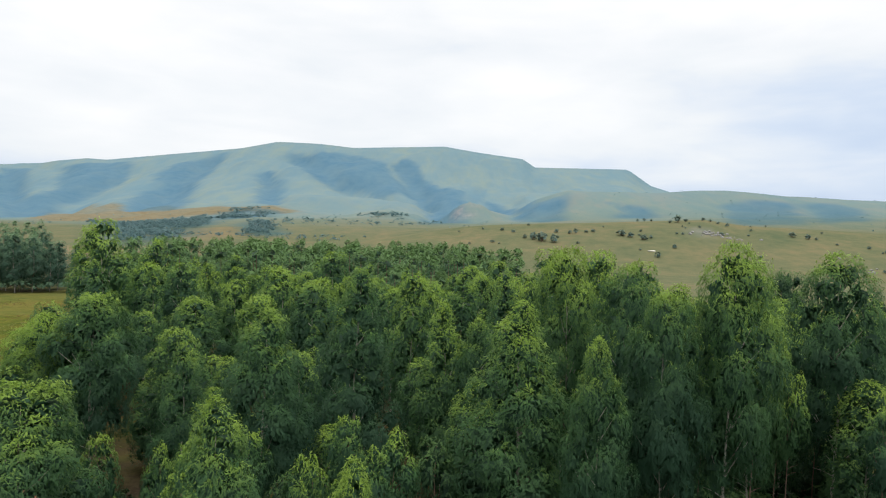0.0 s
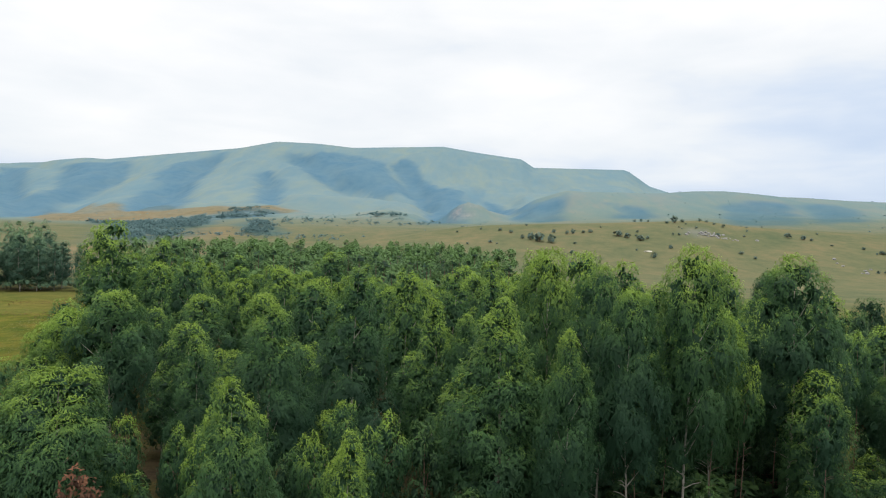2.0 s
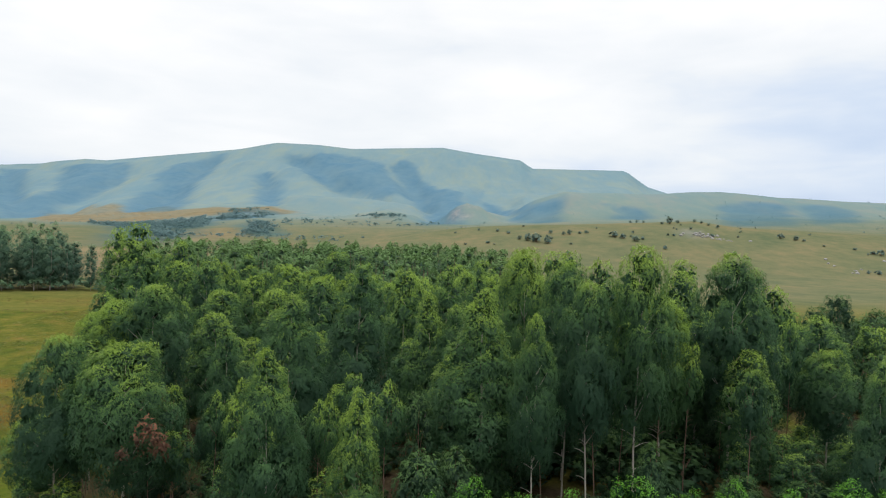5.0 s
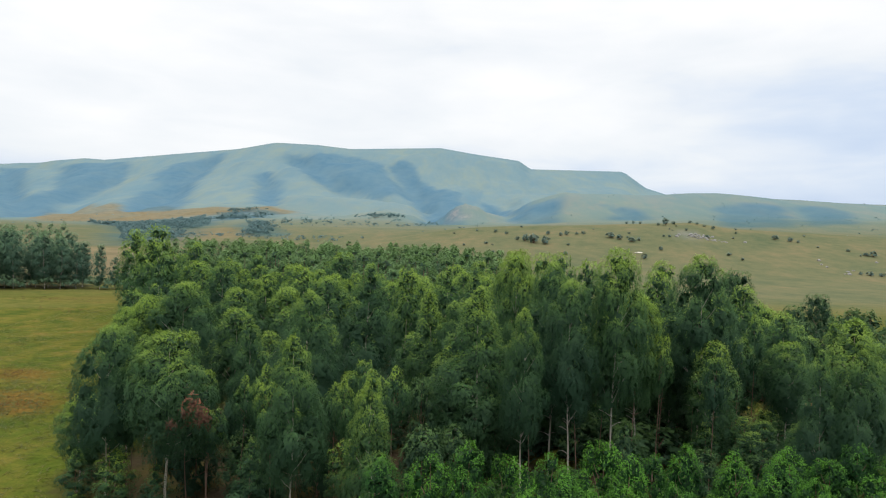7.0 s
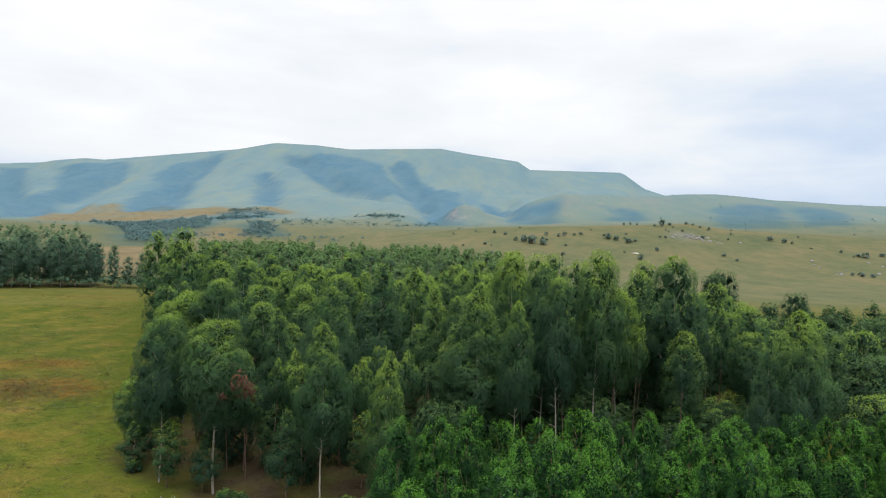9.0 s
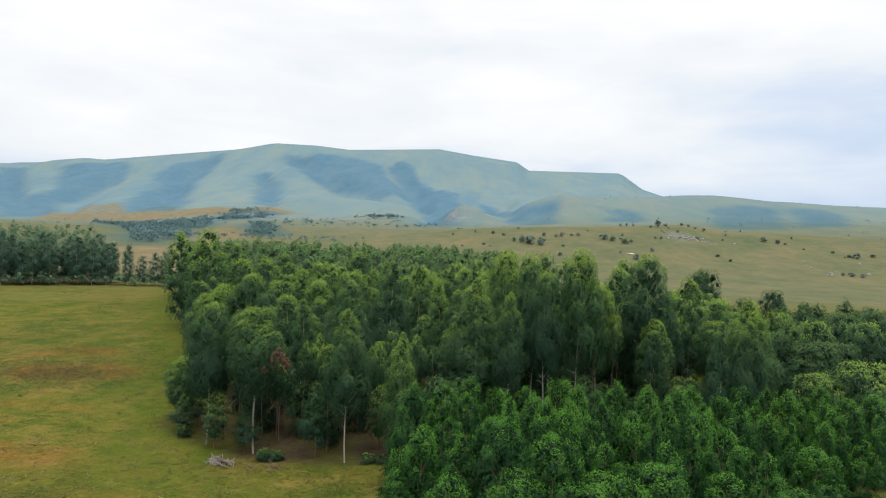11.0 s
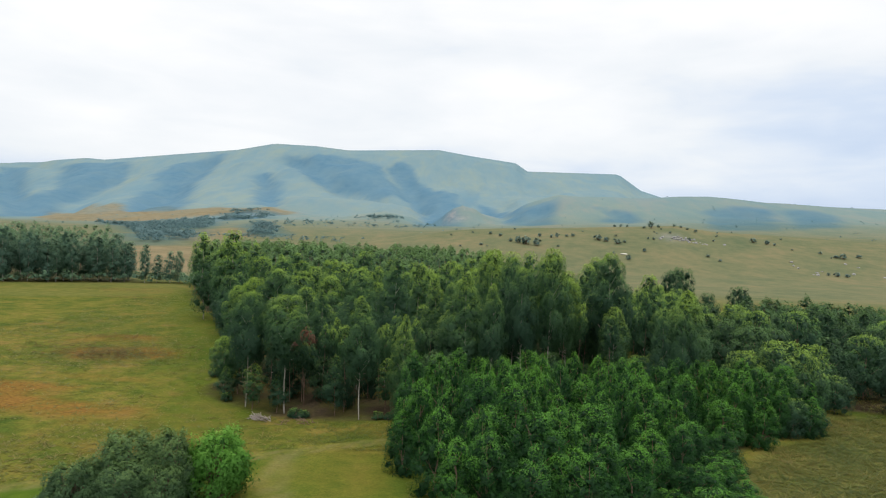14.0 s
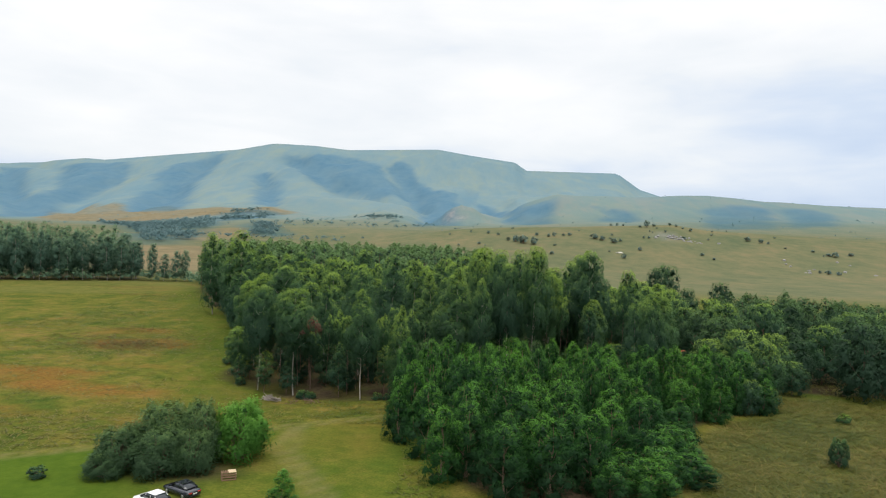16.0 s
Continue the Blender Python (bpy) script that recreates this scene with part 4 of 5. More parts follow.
def undergrowth():
    rng = np.random.default_rng(91)
    for x, y, h, r in ((-41.5, 27, 7, 2.0), (-39, 20.5, 6, 1.9), (-42.5, 32, 8, 2.1), (-18.4, 13.6, 10.4, 2.3), (-33, 16, 8, 2.4), (-38, 24, 8, 2.4), (-28.5, 15.5, 7, 2.2), (-10.5, 17, 9, 2.4), (-44.5, 42, 7, 2.4), (-48.5, 52, 8, 2.6), (-53, 64, 8, 2.6), (-58, 76, 8, 2.8), (-64, 92, 8, 2.8), (-61.5, 84, 9, 2.8), (-71, 108, 9, 3)):
        put_tree("sapling", SAPLING[int(rng.integers(0, 2))], x, y, h, r, rng.uniform(0, 360), "slim young tree in the shade of the grove edge", "undergrowth")
    for x, y, h, r in ((41, 31, 8, 2.6), (44.6, 37, 7, 2.6), (48, 43, 5.8, 2.4), (51, 47.5, 5, 2.4), (37, 30, 8.5, 2.4), (34, 27, 8, 2.4), (30, 30, 8, 2.4), (46, 31, 8, 2.8), (50.5, 38, 7, 2.8), (41, 40, 7.5, 2.6), (36, 34, 8, 2.4), (45, 46, 6.5, 2.6)):
        put_tree("sapling", SAPLING[int(rng.integers(0, 2))], x, y, h, r, rng.uniform(0, 360), "slim young tree in the shade of the grove edge", "undergrowth")
    for x, y, h in ((54, 54, 3.4), (57, 59, 2.6), (60.5, 66, 1.8), (53, 58, 3.4), (50, 53, 4), (58, 53, 3.6), (62, 62, 2.6), (56, 65, 2.8), (60, 71, 1.8), (68, 70, 2), (63, 80, 4), (68, 79, 4.5), (58, 77, 4), (72, 76, 4), (70, 66, 3)):
        put_bush("shrub", BUSH_DARK[int(rng.integers(0, 2))], x, y, h, h * rng.uniform(.6, .85), rng.uniform(0, 360), "dark leafy shrub under the tall trees", group="undergrowth")
    for x, y, h in ((-25.4, 13.0, 1.2), (-24.4, 12.2, 1.8), (-23.4, 12.6, 1.4), (-46, 34, 1.8), (-38.5, 19.5, 1.6), (-11, 10.8, 1.3), (-9.2, 10.4, 1.2)):
        put_bush("shrub", BUSH_GUM[int(rng.integers(0, 2))], x, y, h, h * rng.uniform(.7, 1.0), rng.uniform(0, 360), "low leafy shrub at the foot of the grove", group="undergrowth")
    for i in range(190):
        x, y, h = rng.uniform(2, 48), rng.uniform(15, 46), rng.uniform(1.4, 3.6)
        if i > 100:
            x, y, h = rng.uniform(2, 50), rng.uniform(34, 62), rng.uniform(3, 6.5)
        elif i > 66:
            x, y = rng.uniform(-38, 6), rng.uniform(22, 72)
        if x > 38 and y > 26:
            continue
        put_bush("shrub", BUSH_DARK[int(rng.integers(0, 2))], x, y, h, h * rng.uniform(.5, .8), rng.uniform(0, 360), "dark leafy shrub under the tall trees", group="undergrowth")
    for i in range(13):
        x, y = 3 + i * 3.1 + rng.uniform(-1.2, 1.2), rng.uniform(26, 44)
        put_tree("slender_gum", POLES[i % 2], x, y, rng.uniform(15, 20), rng.uniform(1.7, 2.3), rng.uniform(0, 360), "slender pole-like eucalyptus with a small high crown", "undergrowth", rng.uniform(-2, 2))
    for _ in range(22):
        x, y = rng.uniform(-36, -6), rng.uniform(16, 26)
        put_tree("slender_gum", POLES[_ % 2], x, y, rng.uniform(11, 15), rng.uniform(1.5, 2.2), rng.uniform(0, 360), "slender pole-like eucalyptus with a small high crown", "undergrowth", rng.uniform(-2, 2))


undergrowth()


def dead_branch():
    """A broken branch with withered brown leaves, hanging in one of the front trees."""
    tree = min((o for o in bpy.data.objects if o.name.startswith("eucalyptus_tree")), key=lambda o: math.hypot(o.matrix_basis.translation.x + 27, o.matrix_basis.translation.y - 13))
    rng = np.random.default_rng(64)
    s = Soup()
    C = np.array([(-22.9, 10.2, 12.5), (-22.2, 10.0, 11.7), (-21.8, 10.2, 11.0), (-24.4, 9.6, 10.6), (-23.6, 10, 11.6)])
    clumps(s, rng, C, np.array([.8, .9, .7, .6, .5]), np.array([-23, 12, 0]), 320, .3, 1.0, inner=6, rough=.4)
    me = s.mesh("withered_branch", [LEAF_DEAD])
    me.transform(tree.matrix_basis.inverted())
    ob = new("withered_branch", me)
    ob.parent = tree
    tagged(ob, "withered brown branch", kind="stuff")


dead_branch()


# ---------------------------------------------------------------- the yard: shrubs, cars and odds and ends
def yard_plants():
    big = [bush_mesh("yard_bush", LEAF_BUSH, s, 56, 17000, .062, rough=.3) for s in (101, 102)]
    lime = bush_mesh("lime_tree", LEAF_LIME, 103, 46, 17000, .066, rough=.3)
    for x, y, h, w, turn in ((-32.4, -28.5, 7.6, 4.4, 0), (-28.2, -28.2, 7.8, 3.5, 141), (-36, -32.0, 5.4, 3.4, 71), (-36.8, -34.2, 3.0, 2.4, 33), (-31, -32.6, 5.6, 3.6, 220), (-27.6, -31.6, 5.2, 2.8, 300)):
        put_bush("large_bush", big[int(turn) % 2 if turn else 0], x, y, h, w, turn, "large dense grey-green thorny bush beside the cars", group="bushes in the yard")
    put_bush("round_tree", lime, -23.7, -26.2, 7.5, 4.1, 20, "rounded bright green leafy tree beside the big bush", "tree")
    put_bush("clipped_bush", bush_mesh("clipped_bush", LEAF_DARK, 104, 24, 2600, .15), 54.6, -18.6, 4.0, 1.45, 0, "lone egg-shaped dark green bush in rough grass")
    put_bush("low_bush", BUSH_DARK[0], -43.7, -35.2, 1.3, 1.3, 0, "small ragged bush on the mown lawn")
    put_bush("low_bush", BUSH_GUM[1], 69, 5.3, 1.6, 1.4, 50, "small bush in the tall grass")
    put_tree("small_tree", kind_of_tree("small_tree", LEAF_LIME, BARK_RED, 107, shape_cone, .08, 34, 5000, .42, bare=0, droop=.1, lobe=.3), -14.3, -42.5, 4.9, 1.9, 0, "small upright young tree beside the drive")


yard_plants()


def part(name, bm, m, parent, label=""):
    """Link a bmesh as one mesh under a thing or a part."""
    me = bpy.data.meshes.new(name)
    bm.normal_update()
    bm.to_mesh(me)
    bm.free()
    me.materials.append(m)
    ob = new(name, me)
    ob.parent = parent
    if label:
        ob["label"] = label
    return ob


def box(bm, size, at=(0, 0, 0), bevel=.02, turn=(0, 0, 0)):
    made = bmesh.ops.create_cube(bm, size=1)["verts"]
    bmesh.ops.transform(bm, matrix=pose(*at, *turn) @ Matrix.Diagonal((*size, 1)), verts=made)
    if bevel:
        bmesh.ops.bevel(bm, geom=list({e for v in made for e in v.link_edges}), offset=bevel, segments=2, affect="EDGES")
    return bm


def loft(profile_rows):
    """A skin through cross-sections, each a list of points, closed at both ends."""
    bm = bmesh.new()
    rings = [[bm.verts.new(p) for p in row] for row in profile_rows]
    for a, b in zip(rings, rings[1:]):
        for i in range(len(a)):
            bm.faces.new((a[i], a[(i + 1) % len(a)], b[(i + 1) % len(a)], b[i]))
    bm.faces.new(rings[0][::-1])
    bm.faces.new(rings[-1])
    bmesh.ops.recalc_face_normals(bm, faces=bm.faces[:])
    for f in bm.faces:
        f.smooth = True
    return bm


GLASS_DARK = simple("tinted_glass", (.02, .025, .03), .08, spread=.1)
RUBBER = simple("rubber", (.02, .02, .02), .8)
ALLOY = simple("alloy", (.5, .5, .52), .35, 1.0)
RED_LENS = simple("red_lens", (.45, .03, .02), .25)
PLATE = simple("plate_white", (.7, .7, .66), .5)
CLEAR_LENS = simple("clear_lens", (.75, .77, .8), .12)


def car(name, paint, label, m, long=4.45, wide=1.78, tall=1.45, boot=.9):
    """A car, nose towards +x: body, glasshouse, wheels with rims, lamps, plate."""
    root = new(name)
    root.matrix_basis = m
    tagged(root, label, "car")
    L, W = long / 2, wide / 2

    def ring(x, half, low, high, tuck=.85):
        return [(x, -half * .93, low), (x, half * .93, low), (x, half, low + .22), (x, half, high - .12), (x, half * tuck, high), (x, -half * tuck, high), (x, -half, high - .12), (x, -half, low + .22)]
    body = loft([ring(-L, W * .86, .38, .82), ring(-L + .12, W * .95, .26, .93), ring(-L + .7, W, .2, .96), ring(0, W, .2, .93), ring(L - 1.2, W, .2, .90), ring(L - .5, W * .96, .22, .80), ring(L - .1, W * .88, .28, .68), ring(L, W * .76, .36, .58)])
    body_ob = part("body", body, paint, root)
    roof0, roof1 = -L + boot + .35, L - 2.2
    cabin = loft([ring(-L + boot - .35, W * .84, .90, .99, .96), ring(roof0, W * .80, .9, tall - .04, .86), ring((roof0 + roof1) / 2, W * .80, .9, tall, .84), ring(roof1, W * .80, .9, tall - .05, .86), ring(L - 1.25, W * .84, .88, .96, .96)])
    glass = part("glasshouse", cabin, GLASS_DARK, root, "tinted glass windows all round")
    bm = bmesh.new()
    box(bm, (roof1 - roof0 + .12, W * 1.42, .05), ((roof0 + roof1) / 2, 0, tall + .005), .02)
    part("roof", bm, paint, root)
    for y in (-1, 1):
        bm = bmesh.new()
        for x, lean in ((roof1 + .28, 38), (roof0 - .3, -40)):
            box(bm, (.06, .05, .62), (x, y * W * .77, 1.18), .01, (0, -lean, 0))
        box(bm, (.07, .05, .5), ((roof0 + roof1) / 2, y * W * .785, 1.16), .01)
        part("pillar", bm, paint, root)
        bm = bmesh.new()
        box(bm, (.12, .22, .14), (L - 1.45, y * (W + .09), 1.0), .04)
        part("mirror", bm, paint, root)
        bm = bmesh.new()
        box(bm, (.12, .42, .16), (-L + .04, y * W * .60, .74), .03)
        part("tail_lamp", bm, RED_LENS, root, "red tail lamp")
        bm = bmesh.new()
        box(bm, (.2, .4, .14), (L - .14, y * W * .56, .60), .04)
        part("headlamp", bm, CLEAR_LENS, root, "clear headlamp")
        for x in (-L + .85, L - .88):
            bm = bmesh.new()
            bmesh.ops.create_cone(bm, cap_ends=True, segments=20, radius1=.32, radius2=.32, depth=.21, matrix=pose(x, y * (W - .09), .32, 90))
            bmesh.ops.bevel(bm, geom=[e for e in bm.edges if len(e.link_faces) == 2 and abs(e.calc_face_angle(0)) > 1], offset=.03, segments=2, affect="EDGES")
            wheel = part("wheel", bm, RUBBER, root, "black tyre on an alloy wheel")
            bm = bmesh.new()
            bmesh.ops.create_cone(bm, cap_ends=True, segments=16, radius1=.2, radius2=.16, depth=.04, matrix=pose(x, y * (W + .02), .32, -90 * y))
            part("rim", bm, ALLOY, wheel, "grey alloy rim")
    bm = bmesh.new()
    box(bm, (.02, .48, .11), (-L - .005, 0, .62), .004)
    part("number_plate", bm, PLATE, root, "blank white plate")
    bm = bmesh.new()
    box(bm, (.16, W * 1.6, .16), (-L + .05, 0, .40), .05)
    part("bumper", bm, RUBBER, root)
    return root


car("sedan_car", simple("dark_blue_paint", (.012, .014, .022), .22, .0, .05, coat=.8), "dark blue-black sedan car parked under the bush", pose(-26.2, -38.0, 0, 0, 0, 148))
car("hatchback_car", simple("white_paint", (.80, .80, .80), .3, .0, .03, coat=.6), "white hatchback car parked beside the dark sedan", pose(-28.0, -41.2, 0, 0, 0, 150), 4.1, 1.75, 1.5, .35)


def timber_crate():
    """An open slatted crate with one pale board lying on it."""
    wood_pale, wood_dark = simple("pale_board", (.55, .42, .27), .8, spread=.25, size=3), simple("weathered_board", (.22, .13, .08), .85, spread=.35, size=3)
    root = tagged(new("timber_crate"), "open slatted timber crate with a pale board on top", "crate")
    root.matrix_basis = pose(-22.7, -33.4, 0, 0, 0, 24)
    for x in (-.75, .75):
        for y in (-.45, .45):
            part("post", box(bmesh.new(), (.08, .08, 1.0), (x, y, .5), .01), wood_dark, root)
    for z in (.22, .5, .78):
        for y in (-.5, .5):
            part("slat", box(bmesh.new(), (1.62, .03, .14), (0, y, z), .008), wood_dark, root)
        for x in (-.8, .8):
            part("slat", box(bmesh.new(), (.03, .95, .14), (x, 0, z), .008), wood_pale if x > 0 else wood_dark, root)
    part("board", box(bmesh.new(), (.85, 1.0, .05), (.38, 0, 1.03), .01), wood_pale, root, "pale sawn board")
    for i in range(4):
        part("slat", box(bmesh.new(), (.09, .96, .03), (-.72 + i * .19, 0, 1.0), .008), wood_dark, root)


timber_crate()


def log_heap(x0, y0, count, spread, long, thick, label, m, seed, name="log_pile"):
    rng = np.random.default_rng(seed)
    root = tagged(new(name), label, "wood pile")
    root.matrix_basis = pose(x0, y0, float(land(x0, y0)))
    for i in range(count):
        a = rng.normal(2.2, .4)
        c = rng.normal(0, spread, 2) * np.array([1, .6])
        h = .1 + 1.1 * rng.random() * math.exp(-(c ** 2).sum() / spread ** 2)
        n = long * rng.uniform(.6, 1.15)
        d = np.array([math.cos(a), math.sin(a), rng.normal(0, .16)])
        s = Soup()
        p = np.array([c[0], c[1], h])
        tube(s, [p - d * n / 2, p + np.array([0, 0, rng.normal(0, .06)]), p + d * n / 2], np.array([1, .9, .6]) * thick * rng.uniform(.7, 1.4), 6)
        ob = new("branch", s.mesh("branch", [m]))
        ob.parent = root


log_heap(-30.0, 10.0, 44, .75, 2.9, .055, "heap of bare grey cut branches by the grove", simple("bleached_wood", (.25, .21, .185), .85, spread=.3, size=2), 5)
log_heap(-23.2, 8.2, 30, 1.6, 1.8, .04, "low heap of brown brushwood by the grove", simple("brushwood", (.16, .10, .07), .9, spread=.3, size=2), 6, "brush_pile")


def tarpaulin():
    bm = bmesh.new()
    bmesh.ops.create_grid(bm, x_segments=14, y_segments=10, size=1)
    for v in bm.verts:
        r = max(abs(v.co.x), abs(v.co.y))
        v.co = Vector((v.co.x * 1.15, v.co.y * .8, (1 - r ** 3) * .9 + .06 + .12 * noise.noise(v.co * 2.7)))
    bmesh.ops.solidify(bm, geom=bm.faces[:], thickness=.01)
    root = tagged(new("tarpaulin_heap"), "bright orange tarpaulin thrown over a heap", "tarpaulin")
    root.matrix_basis = pose(65, 73.5, float(land(65, 73.5)), 0, 0, 20)
    part("sheet", bm, simple("orange_canvas", (.62, .15, .075), .7, spread=.15, size=2), root)


tarpaulin()


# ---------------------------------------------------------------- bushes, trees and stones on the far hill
# bushes on the hill are paler and bluer: haze painted into the leaves
LEAF_HILL_HAZED = foliage("hazed_hillside_leaves", (.10, .165, .15), (.13, .195, .165), (.165, .22, .16), .3, .15)
BUSH_HILL = [bush_mesh("hill_bush", LEAF_HILL_HAZED, s, 12, 260, .5, .9) for s in (111, 112, 113)]


def hill_plants():
    rng = np.random.default_rng(55)
    for x, y, r in ((257, 791, 8), (268, 797, 4), (247, 788, 4), (222, 811, 4), (214, 812, 3), (230, 808, 3), (291, 803, 5), (299, 801, 3.5), (312, 781, 4), (305, 792, 3), (285, 726, 4), (172, 715, 8), (191, 695, 7), (180, 706, 5)):
        put_bush("hill_bush", BUSH_HILL[int(rng.integers(0, 3))], x, y, r * rng.uniform(.8, 1.15), r * rng.uniform(.5, .75), rng.uniform(0, 360), "dark bushy tree on the open grass hill", group="bushes on the hill")
    for x, y, r in ((200, 700, 4), (145, 735, 4), (137, 733, 3), (125, 731, 5), (118, 728, 4), (104, 735, 5), (44, 755, 4), (56, 743, 4), (22, 771, 3), (83, 691, 10), (74, 700, 8), (95, 686, 8), (66, 707, 5), (214, 663, 4), (187, 627, 5), (371, 745, 6)):
        put_bush("hill_bush", BUSH_HILL[int(rng.integers(0, 3))], x, y, r * rng.uniform(.8, 1.15), r * rng.uniform(.5, .75), rng.uniform(0, 360), "dark bushy tree on the open grass hill", group="bushes on the hill")
    for x, y, r in ((385, 737, 6), (392, 733, 4), (446, 681, 8), (440, 684, 5), (393, 597, 7), (402, 594, 6), (386, 600, 4), (283, 657, 5), (290, 640, 4), (470, 690, 6), (430, 700, 4), (239, 716, 3), (197, 731, 3), (320, 740, 3), (110, 640, 5), (30, 690, 4)):
        put_bush("hill_bush", BUSH_HILL[int(rng.integers(0, 3))], x, y, r * rng.uniform(.6, .9), r * rng.uniform(.5, .75), rng.uniform(0, 360), "dark bushy tree on the open grass hill", group="bushes on the hill")
    for _ in range(20):
        x, y = rng.uniform(-20, 470), rng.uniform(640, 815)
        put_bush("hill_bush", BUSH_HILL[int(rng.integers(0, 3))], x, y, rng.uniform(1.5, 3), rng.uniform(1, 2), rng.uniform(0, 360), "small scattered bush on the open grass hill", group="bushes on the hill")


hill_plants()


def scatter_stuff(name, label, spots, leaf, n_leaf=60, category="bushes"):
    """Far thickets: many low leafy clumps in one mesh; each spot is x, y, height, width."""
    rng = np.random.default_rng(len(name))
    s = Soup()
    for x, y, h, w in spots:
        z = float(land(x, y))
        C = np.array([x, y, z + h * .4]) + rng.normal(0, .3, (4, 3)) * np.array([w, w, h * .5])
        clumps(s, rng, C, np.array([.55, .5, .45, .4]) * (w + h) * .5, np.array([x, y, 0]), n_leaf, h * .19, .2, .4, 0, 1.2, tall=1.0)
    tagged(new(name, s.mesh(name, [leaf])), label, category, kind="stuff")


def far_thickets():
    rng = np.random.default_rng(77)
    spots = []

    def along(pts, count, wide, low, high):
        for _ in range(count):
            k = rng.random() * (len(pts) - 1)
            i = int(k)
            f = k - i
            x = pts[i][0] * (1 - f) + pts[i + 1][0] * f + rng.normal(0, wide)
            y = pts[i][1] * (1 - f) + pts[i + 1][1] * f + rng.normal(0, wide)
            h = rng.uniform(low, high)
            spots.append((x, y, h, h * rng.uniform(.8, 1.6)))
    for p, count, low, high in zip(THICKETS, (900, 160, 110), (4, 6, 5), (10, 12, 10)):
        px, py = np.array(p, float).T
        x, y = rng.uniform(px.min(), px.max(), count * 8), rng.uniform(py.min(), py.max(), count * 8)
        ok = inside(x + fbm(x, y, 60, 5) * 25, y + fbm(x, y, 60, 6) * 40, p) & (fbm(x, y, 45, 37) > -.35)
        for a, b in list(zip(x[ok], y[ok]))[:count]:
            h = rng.uniform(low, high)
            spots.append((a, b, h, h * rng.uniform(.8, 1.6)))
    along([(-470, 1000), (-330, 1010), (-200, 1020)], 90, 25, 3, 6)
    along([(-420, 1500), (-300, 1420), (-120, 1380)], 60, 60, 4, 9)
    along([(-250, 1800), (-180, 1850)], 50, 24, 7, 12)
    for _ in range(190):
        d = rng.uniform(1050, 2300)
        u = rng.uniform(-.72, .72)
        h = rng.uniform(2, 5)
        spots.append((u * d, d - 48, h, h * rng.uniform(.7, 1.4)))
    # thicket colour lifted towards blue to stand for haze
    scatter_stuff("far_thickets", "scattered dark thickets on the distant foothills", spots, foliage("hazed_thicket_leaves", (.088, .172, .195), (.108, .196, .212), (.13, .212, .21), .45, .06), 120)


far_thickets()


def grove_feet():
    rng = np.random.default_rng(78)
    spots = []
    line = [(-250, 203), (-214, 216), (-170, 246), (-143, 252), (-127, 236), (-117, 220)]
    for (ax, ay), (bx, by) in zip(line, line[1:]):
        for k in np.arange(0, 1, 1.5 / math.hypot(bx - ax, by - ay)):
            h = rng.uniform(2.2, 6)
            spots.append((ax + (bx - ax) * k + rng.normal(-1, 2), ay + (by - ay) * k + rng.normal(2, 3), h, h * rng.uniform(.8, 1.3)))
    scatter_stuff("hedge_scrub", "dark scrub along the foot of the far grove", spots, LEAF_HAZED, 90)


grove_feet()


# ---------------------------------------------------------------- stones and tall grass
def stones():
    rng = np.random.default_rng(88)
    grey = simple("lichen_rock", (.24, .235, .22), .9, spread=.35, size=.6, bump=.5)
    for i in range(46):
        x, y = 278 + rng.normal(0, 17), 724 + rng.normal(0, 7)
        if i > 34:
            x, y = rng.uniform(360, 450), rng.uniform(590, 690)
        bm = bmesh.new()
        bmesh.ops.create_icosphere(bm, subdivisions=1, radius=1)
        off = Vector((i * 3.1, 0, 0))
        for v in bm.verts:
            v.co *= 1 + .35 * noise.noise(v.co * 1.3 + off)
        r = rng.uniform(.8, 2.2)
        bmesh.ops.transform(bm, matrix=Matrix.Diagonal((r * 1.3, r, r * .75, 1)), verts=bm.verts[:])
        ob = part("boulder", bm, grey, None)
        ob.matrix_basis = pose(x, y, float(land(x, y)) + r * .2, 0, 0, rng.uniform(0, 360))
        tagged(ob, "weathered grey boulder on the grass hill", "rock", "boulders")
    bm = bmesh.new()
    bmesh.ops.create_icosphere(bm, subdivisions=2, radius=1)
    for v in bm.verts:
        v.co = Vector((v.co.x * 4.6, v.co.y * 2.4, v.co.z * .9)) * (1 + .25 * noise.noise(v.co * 1.4))
    slab = part("rock_slab", bm, simple("bleached_rock", (.62, .58, .50), .9, spread=.2, size=.5), None)
    slab.matrix_basis = pose(188, 651, float(land(188, 651)) + .2, 0, 0, 15)
    tagged(slab, "bare pale rock slab on the grass hill", "rock")


stones()


def weed_tufts():
    """Dark rusty weeds that stand in clumps in the meadow."""
    rng = np.random.default_rng(93)
    spots = []
    for cx, cy, rx, ry, n in ((-75, 50, 11, 6, 260), (-86, 74, 7, 4, 90), (-92, 58, 9, 5, 110), (-128, 168, 12, 6, 110), (-150, 200, 22, 8, 120), (-64, 62, 6, 4, 40)):
        for _ in range(n):
            h = rng.uniform(.35, .8)
            spots.append((cx + rng.normal(0, rx * .6), cy + rng.normal(0, ry * .6), h, h * rng.uniform(.8, 1.6)))
    scatter_stuff("weed_tufts", "dark reddish-brown weeds standing in the meadow grass", spots, foliage("weed_leaves", (.055, .048, .018), (.095, .066, .026), (.15, .092, .036), .3, .25), 26, "weeds")


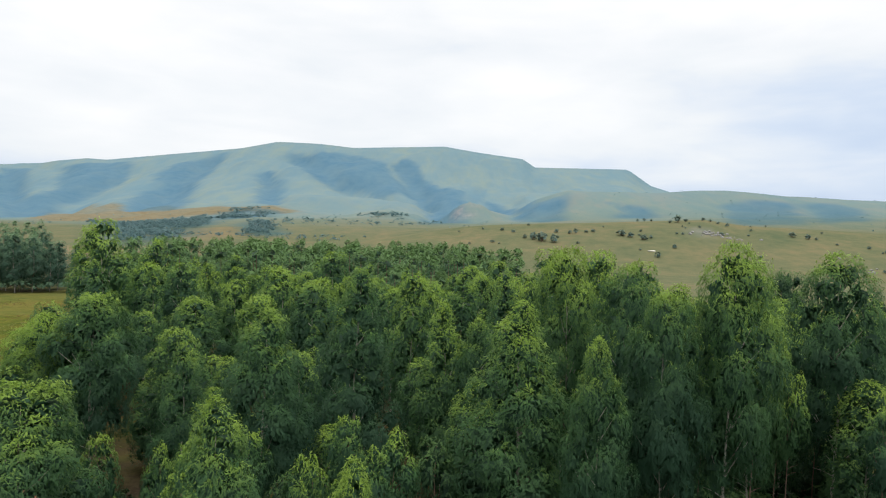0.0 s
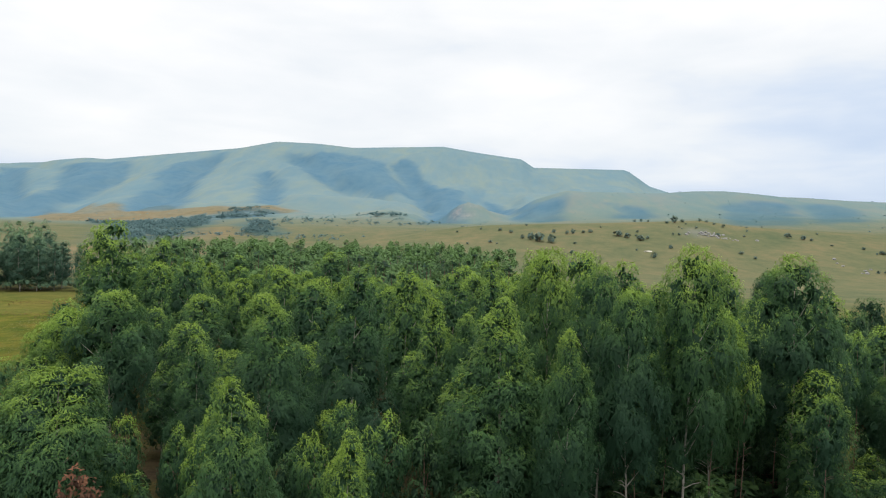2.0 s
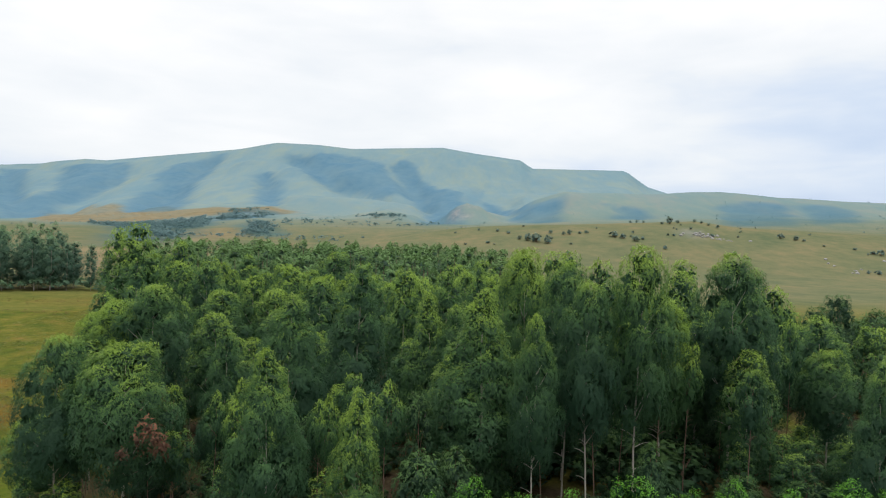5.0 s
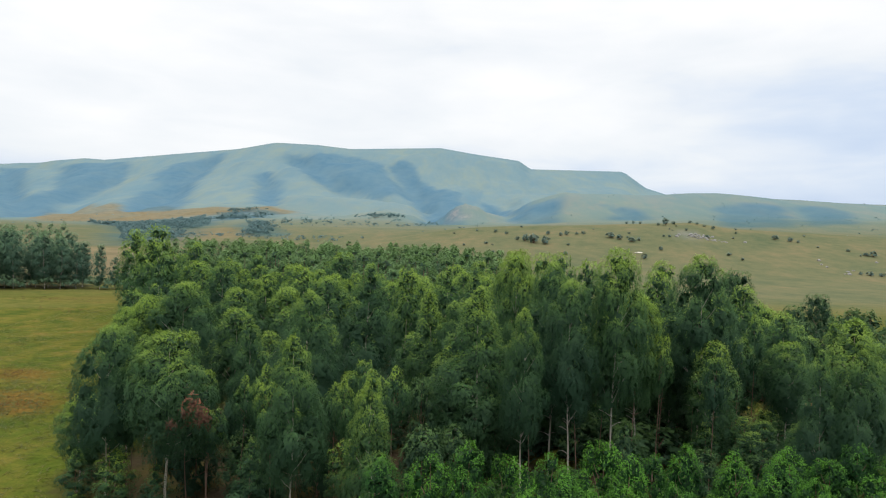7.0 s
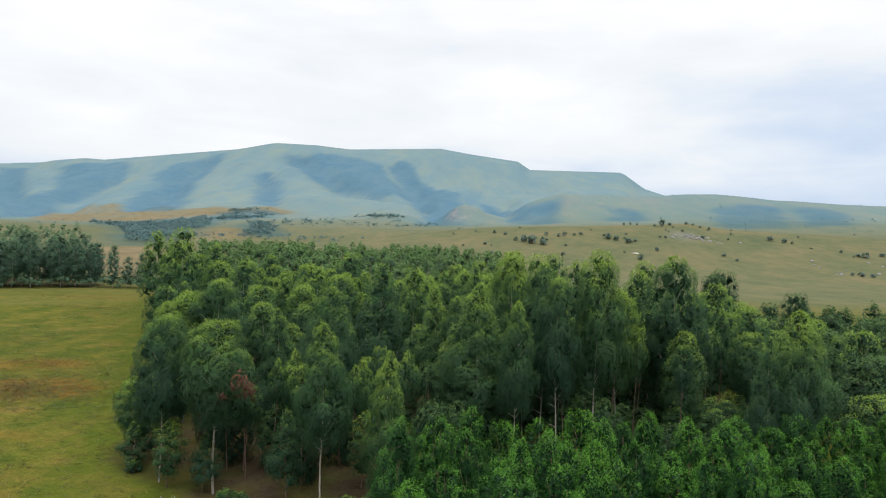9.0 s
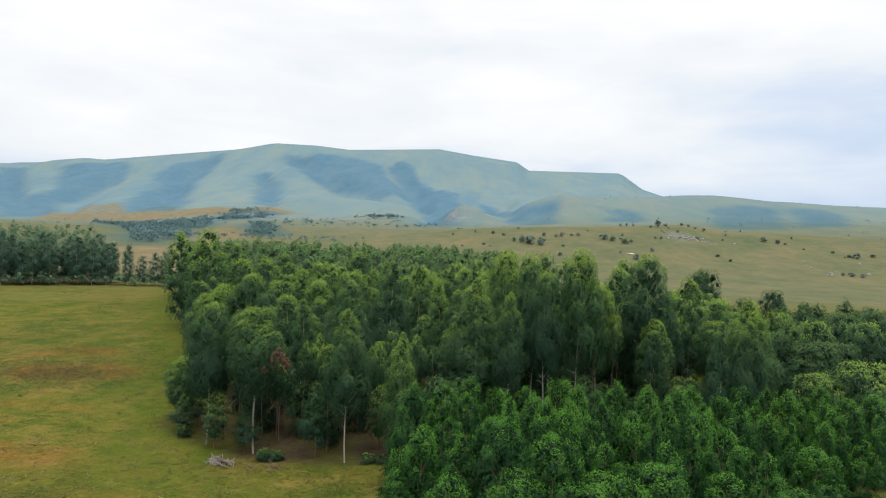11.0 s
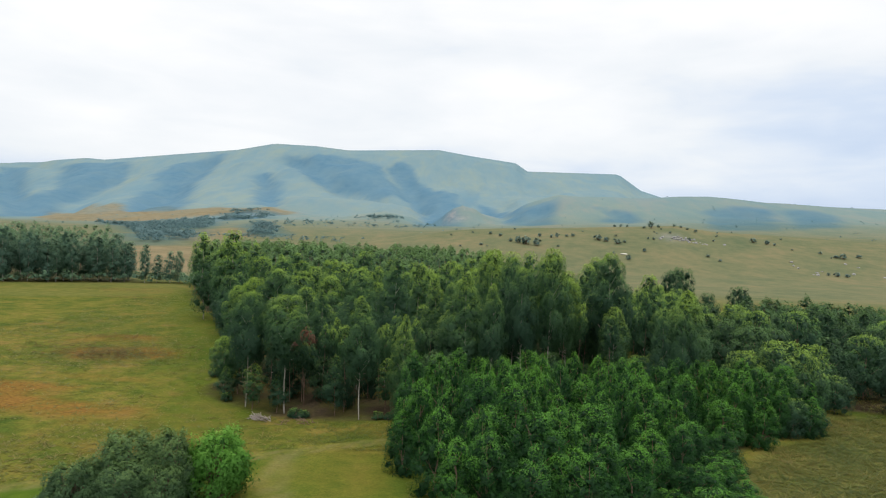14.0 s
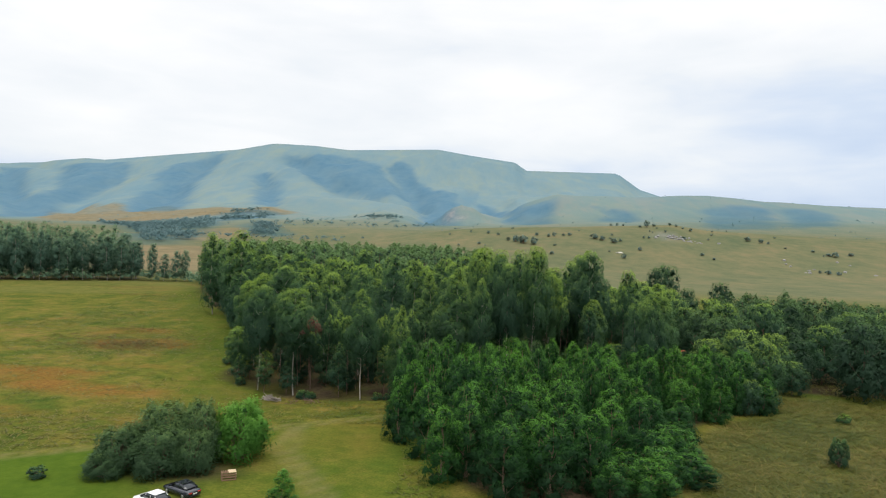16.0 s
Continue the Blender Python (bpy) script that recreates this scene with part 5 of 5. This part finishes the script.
weed_tufts()


def grass_tufts():
    """Rough grass: clumps of blades standing out of the sward."""
    rng = np.random.default_rng(99)
    m = foliage("rough_grass", (.060, .090, .014), (.120, .124, .022), (.21, .165, .045), .3, .5)
    n = 96000
    x, y = rng.uniform(-125, 92, n), -52 + 260 * rng.random(n) ** 1.8
    keep = ~(inside(x, y, STAND) | inside(x, y, GROVE))
    edge = np.interp(x, [-130, -52, -41.8, -22, -14], [-67, -29.6, -24, -12, -8])
    keep &= ~((y < edge) & (x < -4))
    near_track, _ = to_line(x, y, TRACK)
    keep &= near_track > 1.6
    keep &= fbm(x, y, 16, 61) > rng.uniform(-.6, .5, len(x))
    x, y = np.append(x[keep], rng.normal(-75, 9, 1800)), np.append(y[keep], rng.normal(50, 8, 1800))
    mx, my = rng.uniform(26, 92, 16000), rng.uniform(-50, 22, 16000)      # the uncut strip beside the young trees
    out = ~inside(mx, my, STAND)
    x, y = np.append(x, mx[out]), np.append(y, my[out])
    z = land(x, y)
    blades = 3
    n = len(x)
    a = rng.uniform(0, 6.283, (n, blades))
    high = rng.uniform(.2, .55, (n, blades)) * np.where(x > 14, 1.9, 1.0)[:, None]
    root = np.stack([x[:, None] + rng.normal(0, .18, (n, blades)), y[:, None] + rng.normal(0, .18, (n, blades)), np.repeat(z[:, None], blades, 1) - .03], -1)
    side = np.stack([-np.sin(a), np.cos(a), np.zeros_like(a)], -1) * .09
    tip = root + np.stack([np.cos(a) * high * 2.0, np.sin(a) * high * 2.0, high * .5], -1)
    v = np.stack([root + side, root - side, tip], 2).reshape(-1, 3)
    s = Soup()
    face = unit(rng.normal(0, .25, (n * blades, 3)) + np.array([0, 0, 1.0]))
    s.add(v, np.arange(len(v)).reshape(-1, 3), np.repeat(np.clip(.45 + .5 * fbm(x, y, 9, 71), 0, 1), blades * 3), np.repeat(face, 3, 0))
    tagged(new("rough_grass", s.mesh("rough_grass", [m])), "tufts of rough yellow-green meadow grass", "grass", kind="stuff")


grass_tufts()
